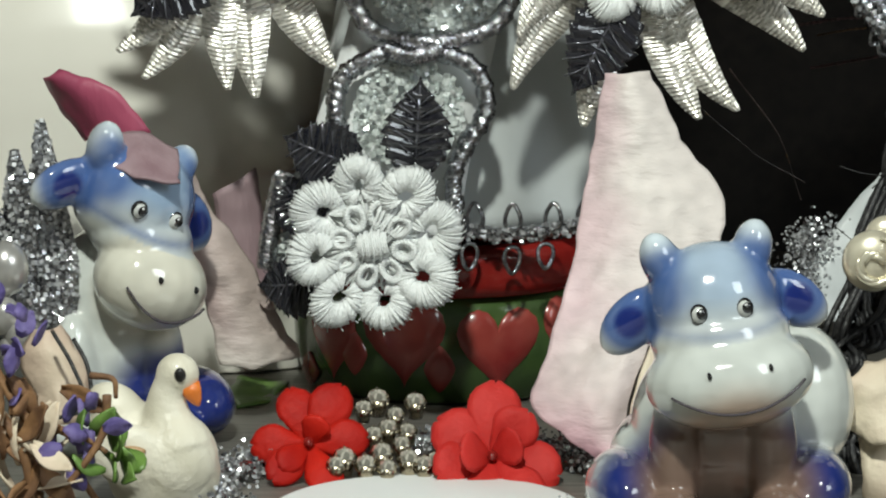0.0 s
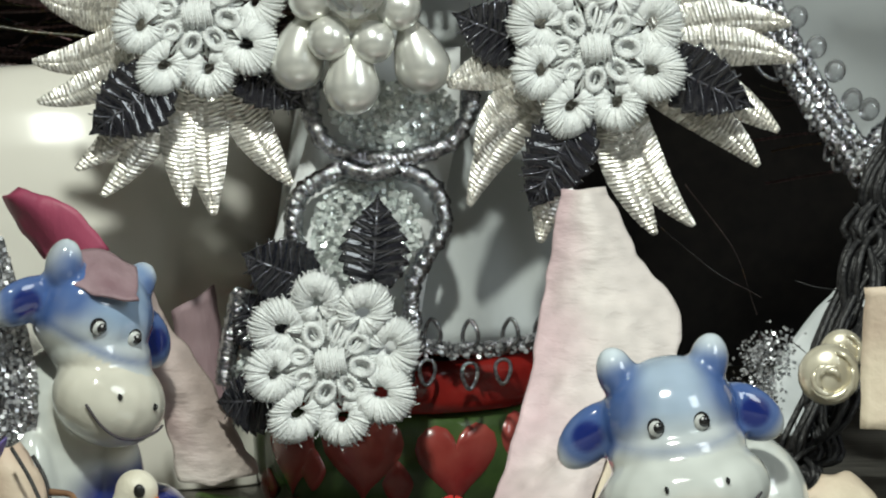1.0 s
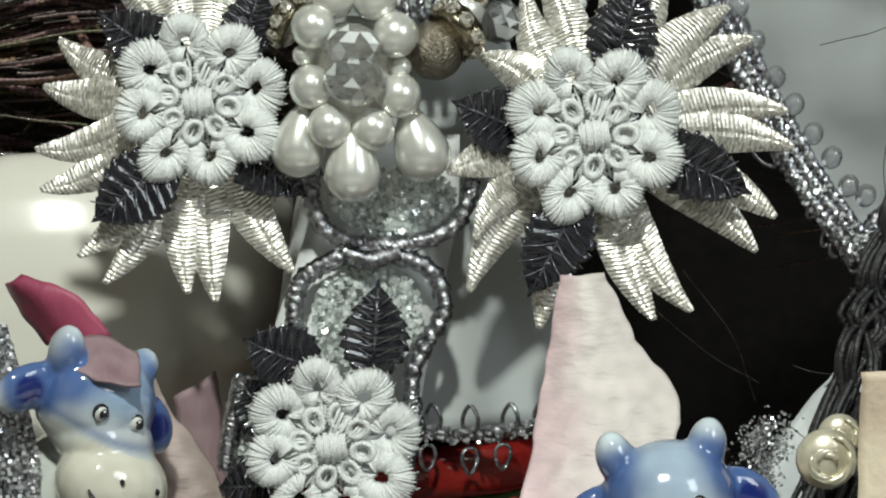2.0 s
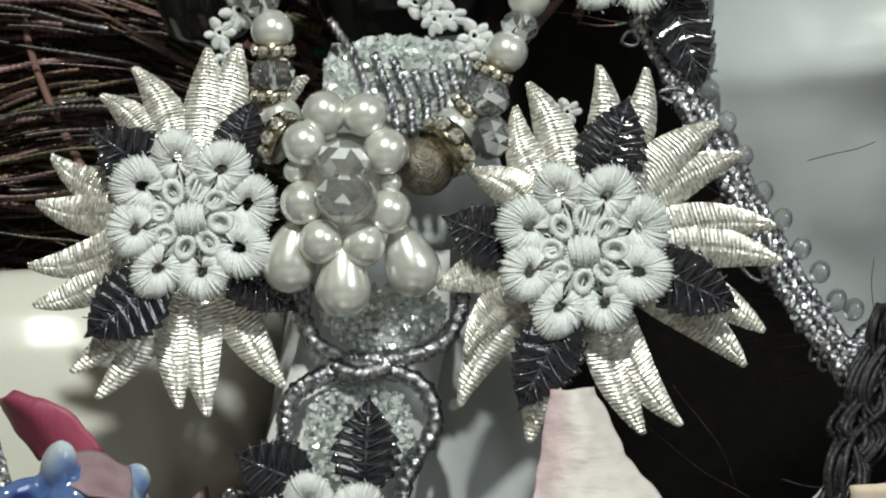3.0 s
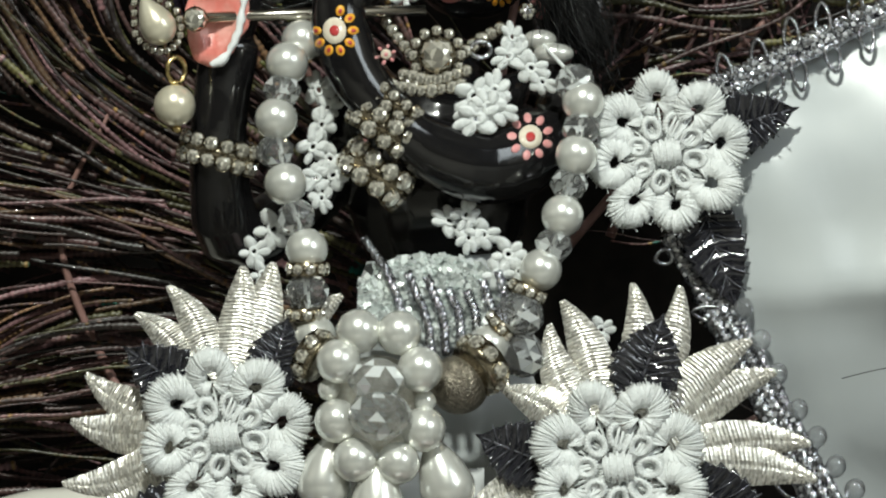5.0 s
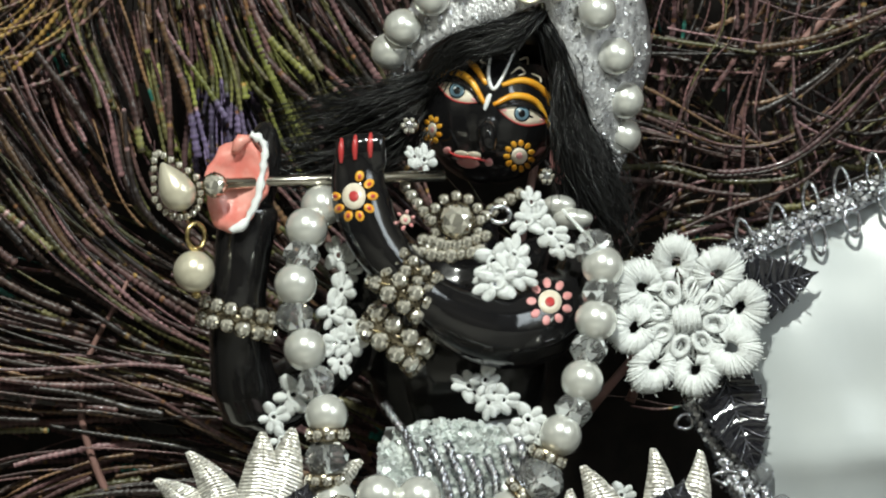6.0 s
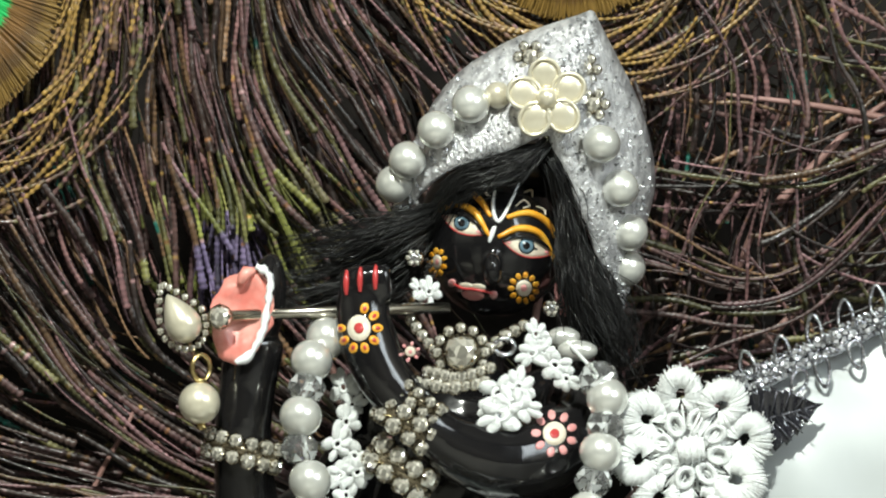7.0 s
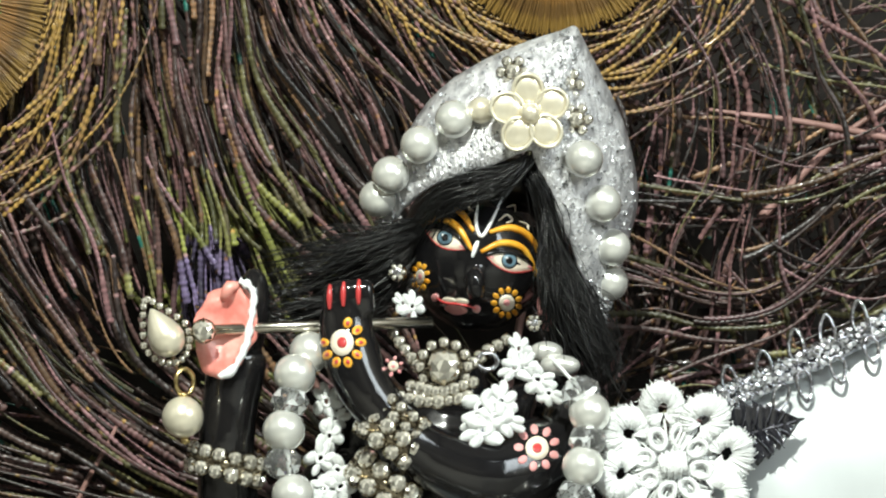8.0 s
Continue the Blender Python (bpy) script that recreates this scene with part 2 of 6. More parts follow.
# ---- embroidery: silver leaves, black foil leaves, lace flowers ----
def silver_leaf(length, width, bend, seed):
    """A domed leaf of metal thread laid crosswise in ridges on both sides of a crease, its tip hooked."""
    rnd = random.Random(seed)
    n, m = 2 * int(length * 2.1), 11
    grid = []
    for i in range(n + 1):
        t = i / n
        w = width / 2 * math.sin(math.pi * (0.2 + 0.79 * t ** 0.9)) ** 0.8 + 0.12
        ridge = 0.12 * (i % 2) + rnd.uniform(-0.04, 0.04)
        wob = rnd.uniform(-0.06, 0.06)
        row = []
        for j in range(m):
            s = 2 * j / (m - 1) - 1
            slant = 0.8 * abs(s) * (1 - 0.8 * t) * min(1.0, 4 * (1 - t))
            row.append((length * t - slant, bend * (t ** 2.6 - 0.9 * t) * length * 0.42 + (w + wob) * s,
                        0.75 * (1 - s * s) * min(1, w / 2) - 0.2 * math.exp(-(s / 0.16) ** 2) + ridge * (1 - abs(s) * 0.3) + 1.4 * t * t))
        grid.append(row)
    return sheet(grid, 0.35)


def foil_leaf(length, width):
    """A toothed leaf of black foil with raised veins; returns blade and veins."""
    n, m = 56, 13
    grid = []
    for i in range(n + 1):
        t = i / n
        w = width / 2 * math.sin(math.pi * (t * 0.9 + 0.1)) ** 0.75 * (1 - 0.3 * t) + 0.1
        tooth = 1.06 - 0.2 * ((t * 7) % 1)
        grid.append([(length * t - 0.12 * width * abs(2 * j / (m - 1) - 1), w * tooth * (2 * j / (m - 1) - 1),
                      0.7 * abs(2 * j / (m - 1) - 1) + 0.28 * math.sin(2 * math.pi * (7 * t + 0.9 - 1.2 * abs(2 * j / (m - 1) - 1))) + 0.9 * math.sin(math.pi * t)) for j in range(m)])
    veins = [tube([(length * t, 0, 0.25 + 0.9 * math.sin(math.pi * t)) for t in (0.02, 0.3, 0.6, 0.95)], 0.2, 5)]
    for k in range(1, 6):
        t = k / 7
        w = width / 2 * math.sin(math.pi * (t * 0.93 + 0.2)) ** 0.7 * 0.78
        for s in (-1, 1):
            veins.append(tube([(length * (t - 0.06), 0, 0.35 + 0.9 * math.sin(math.pi * t)), (length * (t + 0.05), s * w * 0.5, 0.75 + 0.9 * math.sin(math.pi * t)),
                               (length * (t + 0.13), s * w, 1.0 + 0.9 * math.sin(math.pi * t))], 0.12, 4))
    return sheet(grid, 0.3), merged(veins)


def lace_petal(r, seed, legs=True):
    """A horseshoe of thread wound round a cord, its small eye open, frayed at the rim, with thin threads towards the flower's middle."""
    rnd = random.Random(seed)
    g = Geo()
    reach = lambda a: 0.5 + 0.17 * math.cos(a) + 0.03 * math.sin(3 * a + seed)
    bow = [radians(-152 + 304 * k / 22) for k in range(23)]
    g.add(tube([(r * reach(a) * math.cos(a), r * reach(a) * math.sin(a), 0.04 * r) for a in bow], [r * (0.28 + 0.05 * math.cos(a)) for a in bow], 8))
    for i in range(66):
        a = radians(-154 + 308 * (i + rnd.uniform(-0.4, 0.4)) / 65)
        c, thick = r * reach(a), r * (0.32 + 0.06 * math.cos(a)) * rnd.uniform(0.94, 1.08)
        skew = rnd.uniform(-0.05, 0.09)
        wound = []
        for k in range(6):
            t = math.pi * (k / 5 * 1.1 - 0.05)
            q = c - thick * math.cos(t)
            wound.append((q * math.cos(a + skew * (k / 5 - 0.5)), q * math.sin(a + skew * (k / 5 - 0.5)), 0.04 * r + thick * 1.02 * math.sin(t)))
        g.add(tube(wound, r * rnd.uniform(0.026, 0.04), 4))
        if i % 5 == 0:
            q = c + thick
            g.add(tube([(q * math.cos(a), q * math.sin(a), 0.05 * r), ((q + 0.12 * r) * math.cos(a + 0.07), (q + 0.12 * r) * math.sin(a + 0.07), rnd.uniform(0.0, 0.25) * r)], r * 0.016, 4))
    for k in range(7 if legs else 0):
        v = (k - 3) / 3
        g.add(tube([(-0.25 * r, v * 0.5 * r, 0.05 * r), (-0.8 * r, v * 0.42 * r + rnd.uniform(-0.1, 0.1) * r, 0.16 * r), (-1.45 * r, v * 0.26 * r, 0.1 * r)], r * 0.05, 5))
    return g


PETALS = [lace_petal(5.0, s).data("petal", LACE) for s in range(4)]
g = Geo().add(ring((0, 0, 0), 1.2, 0.42, 30, 6, "z", knobs=1)).add(ring((0.05, -0.05, 0.3), 1.3, 0.22, 26, 5, "z", knobs=1))
for k in range(22):
    a = 2 * math.pi * k / 22
    g.add(tube([(0.72 * math.cos(a), 0.72 * math.sin(a), 0), (1.2 * math.cos(a + 0.1), 1.2 * math.sin(a + 0.1), 0.52), (1.68 * math.cos(a + 0.2), 1.68 * math.sin(a + 0.2), 0.05)], 0.15, 4))
LOOP = g.data("loop", LACE)
g = Geo()
for i in range(13):
    u = -2.0 + 4.0 * i / 12
    h = 1.2 * math.sqrt(max(0.05, 1 - (u / 3.0) ** 2)) * (1 + 0.12 * math.sin(i * 2.3))
    g.add(tube([(u, -1.8 * h, 0), (u + 0.1, -1.0 * h, 0.8 * h), (u, 0, 1.1 * h), (u - 0.1, 1.0 * h, 0.8 * h), (u, 1.8 * h, 0)], 0.19, 5))
HEART = g.data("knot", LACE)
g = Geo()
for i in range(8):
    a = 2 * math.pi * i / 8 + 0.2
    for d in (-0.34, -0.2, -0.07, 0.08, 0.2, 0.34):
        g.add(tube([(1.5 * math.cos(a), 1.5 * math.sin(a), 0.5), (4.5 * math.cos(a + d * 0.8), 4.5 * math.sin(a + d * 0.8), 0.7), (7.0 * math.cos(a + d), 7.0 * math.sin(a + d), 0.3)], 0.2, 5))
g.add(ring((0, 0, 0), 6.3, 0.32, 40, 5, "z", knobs=1)).add(ring((0, 0, 0.4), 2.9, 0.3, 30, 5, "z", knobs=1))
NET = g.data("net", LACE)


def lace_flower(parent, at, size, turn=0.0, tilt=0.0, count=8, lean=0.0):
    """The white thread flower: a ring of wound petals, small loops and a satin knot."""
    f = new("lace_flower", None)
    f.empty_display_size = 0.003
    f.parent = parent
    m = pose(*[a / 1000 for a in at], 90 + tilt, lean, 0) @ pose(0, 0, 0, 0, 0, turn)
    f.matrix_basis = m @ Matrix.Diagonal((size, size, size, 1))
    f["label"] = "white embroidered thread flower"
    for i in range(count):
        a = 2 * math.pi * i / count
        part("petal", PETALS[(i * 3) % 4], LACE, f, turn=pose((8.3 + 0.35 * math.sin(i * 4.1)) * math.cos(a), (8.3 + 0.35 * math.sin(i * 4.1)) * math.sin(a), 0.5 + 0.4 * ((i * 5) % 3), 9 * math.sin(i * 2.3), -10 + 8 * math.sin(i * 1.7), math.degrees(a) + 10 * math.sin(i * 3.1)) @ Matrix.Diagonal((1 + 0.08 * math.sin(i * 2.9), 0.98 + 0.09 * math.cos(i * 1.9), 0.85, 1)))
        b = a + math.pi / count
        part("loop", LOOP, LACE, f, turn=pose(4.6 * math.cos(b), 4.6 * math.sin(b), 1.5, 12 * math.sin(b), -12 * math.cos(b), math.degrees(b) + 14 * math.sin(i * 2.2)) @ Matrix.Diagonal((1.25 + 0.15 * math.sin(i * 1.3), 1.02, 1.2, 1)))
    part("net", NET, LACE, f)
    part("knot", HEART, LACE, f, turn=pose(0, 0, 2.2, 0, 0, -turn + 5))
    return f


SILVERS = [silver_leaf(16, w, b, k) for k, (w, b) in enumerate([(6.3, 0.55), (6.3, -0.55), (6.7, 0.2), (5.8, 0.8), (5.8, -0.8)])]
SILVERS = [Geo().add(s).split().data("silver_leaf", SILVER, smooth=False) for s in SILVERS]
BLADE, RIBS = foil_leaf(15, 11)
BLADE, RIBS = Geo().add(BLADE).data("foil_leaf", LEAF), RIBS.data("vein", VEIN)


def put_foil(parent, base, tip, wide=1.0, normal=(0, -1, 0)):
    k = (Vector(tip) - Vector(base)).length / 15
    leaf = part("foil_leaf", BLADE, LEAF, parent, "glossy black foil leaf with raised veins", turn=along(base, tip, normal) @ Matrix.Diagonal((k, wide, 1, 1)))
    part("vein", RIBS, VEIN, leaf)
    return leaf


def applique(label, centre, tips, foils, size, turn):
    """A fan of silver thread leaves with black foil leaves and a lace flower on top."""
    ob = thing("dress_applique", label, "applique", at=(0, 0, 0), group="appliques on the dress")
    c = Vector(centre)
    for i, (tip, kind) in enumerate(tips):
        tip = Vector(tip)
        base = c + (tip - c) * 0.3 + Vector((0, 2.2, 0))
        k = (tip - base).length / 16
        part("silver_leaf", SILVERS[kind], SILVER, ob, "silver metal-thread leaf" if i == 0 else "",
             turn=along(base, tip, (0.1 * math.sin(i * 2.1), -1, 0.1 * math.cos(i * 1.7))) @ Matrix.Diagonal((k, 1, 1, 1)))
    for base, tip, wide in foils:
        put_foil(ob, base, tip, wide)
    lace_flower(ob, (c.x, c.y - 1.5, c.z), size, turn)
    return ob


applique("silver leaf applique with white thread flower on the dress", (27.4, -20, 71.0),
         [((46.5, -16, 88.6), 1), ((50.0, -15, 84.2), 1), ((55.0, -16, 74.1), 1), ((55.9, -17, 68.9), 1), ((53.5, -17, 58.8), 1), ((51.0, -17, 54.1), 1),
          ((41.0, -19, 45.1), 3), ((35.5, -19, 44.0), 0), ((19.7, -19, 43.1), 2), ((9.2, -19, 48.8), 3), ((10.0, -20, 56.4), 3), ((6.5, -20, 65.5), 2),
          ((11.4, -17, 82.2), 0), ((17.5, -16, 90.7), 4), ((20.4, -15, 94.3), 0), ((30.5, -14, 96.4), 3), ((37.1, -14, 95.9), 3)],
         [((30.2, -20, 81.1), (34.2, -20, 92.7), 1.05), ((17.3, -20, 71.5), (7.3, -20, 75.6), 1.0), ((24.5, -22, 60.4), (18.0, -22, 47.7), 1.05), ((37.3, -21, 68.3), (50.0, -21, 62.1), 1.0)],
         0.97, 22)
applique("silver leaf applique with white thread flower beside the brooch", (-28.2, -20, 76.0),
         [((-40.6, -15, 93.1), 3), ((-35.9, -15, 96.9), 3), ((-25.4, -15, 99.4), 2), ((-21.2, -15, 99.9), 2), ((-48.3, -16, 83.7), 4), ((-50.3, -17, 77.5), 1), ((-51.4, -18, 68.5), 4), ((-50.6, -18, 62.7), 4),
          ((-45.1, -18, 53.2), 4), ((-41.6, -18, 49.6), 4), ((-30.7, -18, 48.3), 0), ((-26.3, -18, 47.1), 2), ((-15.6, -18, 51.1), 0), ((-12.3, -12, 95.3), 1)],
         [((-32.2, -20, 81.5), (-42.7, -20, 88.6), 1.0), ((-33.5, -22, 66.4), (-43.6, -22, 58.8), 1.1), ((-22.7, -21, 69.5), (-12.8, -21, 62.1), 0.9), ((-22.2, -20, 83.0), (-19.2, -18, 92.5), 0.8)],
         0.94, 12)
ob = thing("dress_applique", "white thread flower with black foil leaves on the apron", "applique", group="appliques on the dress")
lace_flower(ob, (-9.8, -25, 27.3), 0.96, 12)
put_foil(ob, (-3.9, -24, 38.4), (-3.1, -23, 50.6), 1.0)
put_foil(ob, (-13.0, -22, 38.1), (-22.5, -21, 41.9), 1.05)
put_foil(ob, (-17.9, -19, 29.5), (-23.5, -18, 35.8), 0.9)
put_foil(ob, (-17.9, -20, 20.8), (-26.3, -19, 20.2), 1.0)
ob = thing("dress_applique", "white thread flower with dark leaves on the satin cape", "applique", group="appliques on the dress")
lace_flower(ob, (35.4, -7, 115.1), 0.9, 10)
put_foil(ob, (42.6, -4, 118.3), (54.8, -6, 121.5), 0.95)
put_foil(ob, (40.8, -5, 106.8), (45.7, -5, 91.9), 0.95)


# ---- the dress: satin skirt, apron, trims, cape ----
dress = thing("doll_dress", "white satin doll dress with silver trim and apron", "dress")
rows = []
for i in range(25):
    t = i / 24
    z = 88 - 62 * t
    row = []
    for j in range(49):
        a = math.pi * (1.0 + j / 48)
        fold = 1 + 0.05 * math.sin(a * 9 + 1.5 * t) * t + 0.04 * math.sin(a * 4 + 2) * t
        rx, ry = (11 + 13 * t ** 0.8) * fold, (8 + 12 * t ** 0.8) * fold
        row.append((3 + rx * math.cos(a), 12 + ry * math.sin(a), z))
    rows.append(row)
part("skirt", sheet(rows, 0.4), SATIN, dress)
apron = [[Vector(a).lerp(Vector(b), k / 6) + Vector((0, -1.0 * math.sin(math.pi * k / 6), 0)) for k in range(7)] for a, b in zip(
    smooth_line([(-11.7, -11, 70.0), (-13.0, -13, 57.9), (-18.6, -15, 41.0), (-25.2, -17, 18.6)], 14),
    smooth_line([(8.6, -11, 69.9), (8.1, -13, 57.8), (4.4, -15, 40.9), (1.3, -17, 22.6)], 14))]
part("apron", sheet(apron, 0.5), PAPER, dress, "stiff white apron panel")


def chaff(spots, size, seed, mat_faces=4):
    """Small bright flakes at chance turns, as on glitter and sequin cloth."""
    rnd = random.Random(seed)
    g = Geo()
    for s in spots:
        n = Vector((rnd.gauss(0, 0.5), -1, rnd.gauss(0, 0.5))).normalized()
        u = n.orthogonal().normalized()
        u.rotate(Matrix.Rotation(rnd.uniform(0, 6.3), 3, n))
        w = n.cross(u)
        r = size * rnd.uniform(0.6, 1.3)
        s = Vector(s)
        g.add(([s + u * r, s + w * r, s - u * r, s - w * r, s - n * r * 0.5], [(0, 1, 2, 3), (1, 0, 4), (2, 1, 4), (3, 2, 4), (0, 3, 4)]))
    return g


def cord(pts, r, n=70):
    """A twisted cord: three plies round a curve."""
    line = smooth_line(pts, n)
    g = Geo()
    for k in range(3):
        ply = []
        for i, p in enumerate(line):
            a = i * 1.05 + k * 2.094
            d = (line[min(i + 1, n - 1)] - line[max(i - 1, 0)]).normalized()
            u = d.orthogonal().normalized() if abs(d.y) > 0.9 else d.cross(Vector((0, 1, 0))).normalized()
            w = d.cross(u)
            ply.append(p + (u * math.cos(a) + w * math.sin(a)) * r * 0.5 * (1 + 0.15 * math.sin(i * 2.7 + k)))
        g.add(tube(ply, [r * (0.6 + 0.12 * math.sin(i * 1.9 + k * 2)) for i in range(n)], 6))
    return g


for name, pts in (("cord", [(-12.3, -17, 65.7), (-12.6, -18, 61.0), (-9.3, -18, 56.1), (-1.2, -19, 54.9), (6.8, -18, 56.8), (9.9, -18, 61.6), (9.8, -17, 65.6)]),
                  ("cord", [(-8.5, -19, 53.4), (-14.2, -19, 49.7), (-15.0, -19, 43.2), (-13.1, -19, 38.3)]),
                  ("cord", [(-1.2, -19, 53.7), (4.5, -19, 51.2), (6.1, -19, 45.5), (3.5, -19, 40.6), (1.5, -19, 35.8), (1.9, -20, 28.9), (0.5, -20, 23.2)]),
                  ("cord", [(-7.7, -19.5, 53.8), (-4.5, -20, 52.9), (-0.4, -19.5, 53.9)]),
                  ("cord", [(-22.7, -18, 35.8), (-24.3, -18, 28.5), (-25.2, -18, 22.8)])):
    part(name, cord(pts, 1.25, 130), CHROME, dress, "twisted silver cord")
rnd = random.Random(5)


def spots_in(a, b, c, d, n, lift=0.0):
    """Chance points in the patch between four corners."""
    a, b, c, d = Vector(a), Vector(b), Vector(c), Vector(d)
    out = []
    for _ in range(n):
        u, w = rnd.random(), rnd.random()
        if (u - 0.5) ** 2 + (w - 0.5) ** 2 > 0.27:
            continue
        p = a.lerp(b, u).lerp(d.lerp(c, u), w)
        out.append((p.x, p.y - lift - rnd.random() * 0.5, p.z))
    return out


stuff(part("sequin", chaff(spots_in((-10.8, -16.5, 65.7), (8.7, -16.5, 65.5), (6.9, -17, 56.7), (-8.5, -17, 56.0), 900), 0.5, 1), SEQUIN, dress, "clear glittering sequin cloth", smooth=False))
stuff(part("sequin", chaff(spots_in((-11.7, -18, 52.0), (3.2, -18, 51.9), (2.3, -19, 37.4), (-13.1, -19, 37.5), 1000), 0.5, 2), SEQUIN, dress, smooth=False))
stuff(part("sequin", chaff(spots_in((-9.3, -8, 100.8), (11.2, -8, 100.6), (11.8, -14, 88.7), (-9.3, -14, 88.9), 1100), 0.6, 3), SEQUIN, dress, smooth=False))
stuff(part("sequin", chaff(spots_in((-23.9, -17, 35.7), (-17.9, -19, 36.8), (-17.9, -19, 18.9), (-26.4, -17, 20.2), 350), 0.5, 4), SEQUIN, dress, smooth=False))
part("sash", sheet([[Vector(a).lerp(Vector(b), k / 5) + Vector((0, -3 * math.sin(math.pi * k / 5), 0)) for k in range(6)] for a, b in zip(
    smooth_line([(-8.1, -3, 99.3), (-9.4, -6, 94.9), (-9.4, -10, 87.0)], 9), smooth_line([(10.8, -3, 100.4), (12.0, -6, 95.6), (11.8, -10, 86.8)], 9))], 0.5), SATIN, dress)
for k in range(7):
    part("cord", cord([(-8.4, -8, 103.2), (-4.4, -12, 96.9), (-2.0, -15, 87.3)][:] if k == 0 else [(Vector((-4.4, -11, 96.8)) + Vector((k * 2.6 + 0.4 * math.sin(k * 5), -1.2, 1.5 * math.sin(k * 1.3)))), (Vector((-2.0, -12, 92.0)) + Vector((k * 2.4, -2.5, 0))), (Vector((-0.8, -14, 87.6)) + Vector((k * 2.0, -1.2, -1)))], 0.7, 26), CHROME, dress)

# hem braid with wire loops
hem = smooth_line([(-1.1, -9, 27.4), (5.4, -10.5, 26.2), (11.8, -10.5, 26.2), (18.3, -9.5, 26.9), (22.5, -7, 27.3)], 40)
part("hem_braid", cord([p for p in hem], 1.0, 60), CHROME, dress)
stuff(part("hem_glitter", chaff([p + Vector((rnd.uniform(-1, 1), -1.1, rnd.uniform(-1.2, 1.2))) for p in hem for _ in range(6)], 0.35, 8), GLITTER, dress, smooth=False))


def wire_loop(parent, top, bottom, r, mat=None):
    """A small twisted wire eye between two points."""
    a, b = Vector(top), Vector(bottom)
    c = a.lerp(b, 0.5)
    h = (b - a).length / 2
    d = (b - a).normalized()
    s = Vector((0, 1, 0)).cross(d).normalized()
    pts = []
    for i in range(18):
        t = 2 * math.pi * i / 18
        pts.append(c - d * h * math.cos(t) * 1.0 + s * r * math.sin(t) * (0.75 - 0.25 * math.cos(t + math.pi)) + Vector((0, -0.35 * math.sin(t), 0)))
    return part("wire_loop", tube(pts, 0.33, 6, closed=True), mat or CHROME, parent)


for a, b in (((4.7, -11, 26.9), (4.5, -11, 30.6)), ((10.0, -11.5, 26.7), (10.0, -11.5, 30.5)), ((15.7, -11, 26.9), (15.9, -11, 30.6)), ((20.4, -10, 27.3), (20.5, -10, 30.9)),
             ((3.9, -11.5, 24.8), (3.7, -12, 21.1)), ((9.9, -12, 24.4), (9.9, -12.5, 20.6)), ((14.7, -11.5, 24.8), (14.7, -12, 21.3)), ((-0.7, -11, 25.7), (-1.1, -11, 22.0))):
    wire_loop(dress, a, b, 1.45)

# satin cape with its braided, looped border
cape = thing("satin_cape", "white satin cape with looped silver braid border", "cape")
left = smooth_line([(40.0, 0.5, 123.9), (42.2, -2, 99.2), (45.5, -2, 87.8), (57.8, 5, 62.0), (67.9, 12, 49.6)], 26)
right = smooth_line([(80.9, 9, 141.3), (79.7, -4, 102.3), (84.4, 2, 90.6), (88.5, 24, 65.8), (81.6, 30, 53.0)], 26)
grid = []
for i, (a, b) in enumerate(zip(left, right)):
    grid.append([a.lerp(b, k / 18) + Vector((0, 4.0 * noise.noise(a.lerp(b, k / 18) * 0.045) * min(1, k / 4) - 2.5 * math.sin(math.pi * k / 18) + 1.6 * noise.noise(a.lerp(b, k / 18) * 0.11), 0)) for k in range(19)])
part("panel", sheet(grid, 0.5), SATIN, cape)
edge = smooth_line([(36.1, -2, 102.6), (40.1, -3, 96.0), (42.1, -4, 91.2), (48.9, -6, 78.6), (57.0, -8, 63.5), (65.6, -9.5, 51.4)], 60)
top_edge = smooth_line([(39.4, -3, 124.0), (47.8, -1, 127.1), (58.0, 1, 131.7), (68.0, 3, 136.2), (79.2, 5, 140.7)], 50)
part("braid", cord(edge, 1.5, 120), CHROME, cape, "woven silver braid")
part("braid", cord([p + Vector((1.6, -0.4, 0.4)) for p in edge], 1.1, 120), CHROME, cape)
part("braid", cord([p + Vector((3.1, -0.2, 0.8)) for p in edge], 1.0, 120), CHROME, cape)
part("braid", cord(top_edge, 1.3, 90), CHROME, cape)
part("braid", cord([p + Vector((0.3, -0.4, -1.8)) for p in top_edge], 1.0, 90), CHROME, cape)
part("braid", cord([(65.6, -9.5, 51.4), (68.5, -9, 56.1), (73.6, -7, 60.8)], 1.5, 30), CHROME, cape)
stuff(part("glitter", chaff([p + Vector((rnd.uniform(-1, 4), -1.6, rnd.uniform(-1, 1))) for p in edge + top_edge for _ in range(8)], 0.35, 9), GLITTER, cape, smooth=False))
GLASS_BEADS = [(46.5, -5, 92.2), (49.0, -6, 87.6), (51.4, -6.5, 82.7), (54.3, -7, 77.5), (57.0, -7.5, 73.6), (59.7, -8, 69.4), (62.4, -8.5, 66.0), (64.8, -9, 61.9), (67.3, -9, 60.5)]
for c in GLASS_BEADS:
    part("bead", Geo().add(ball((0, 0, 0), 1.55, 18, 12, (1, 0.9, 1.15))), BEAD, cape, "grey glass bead", turn=pose(*c, 0, 20, 0))
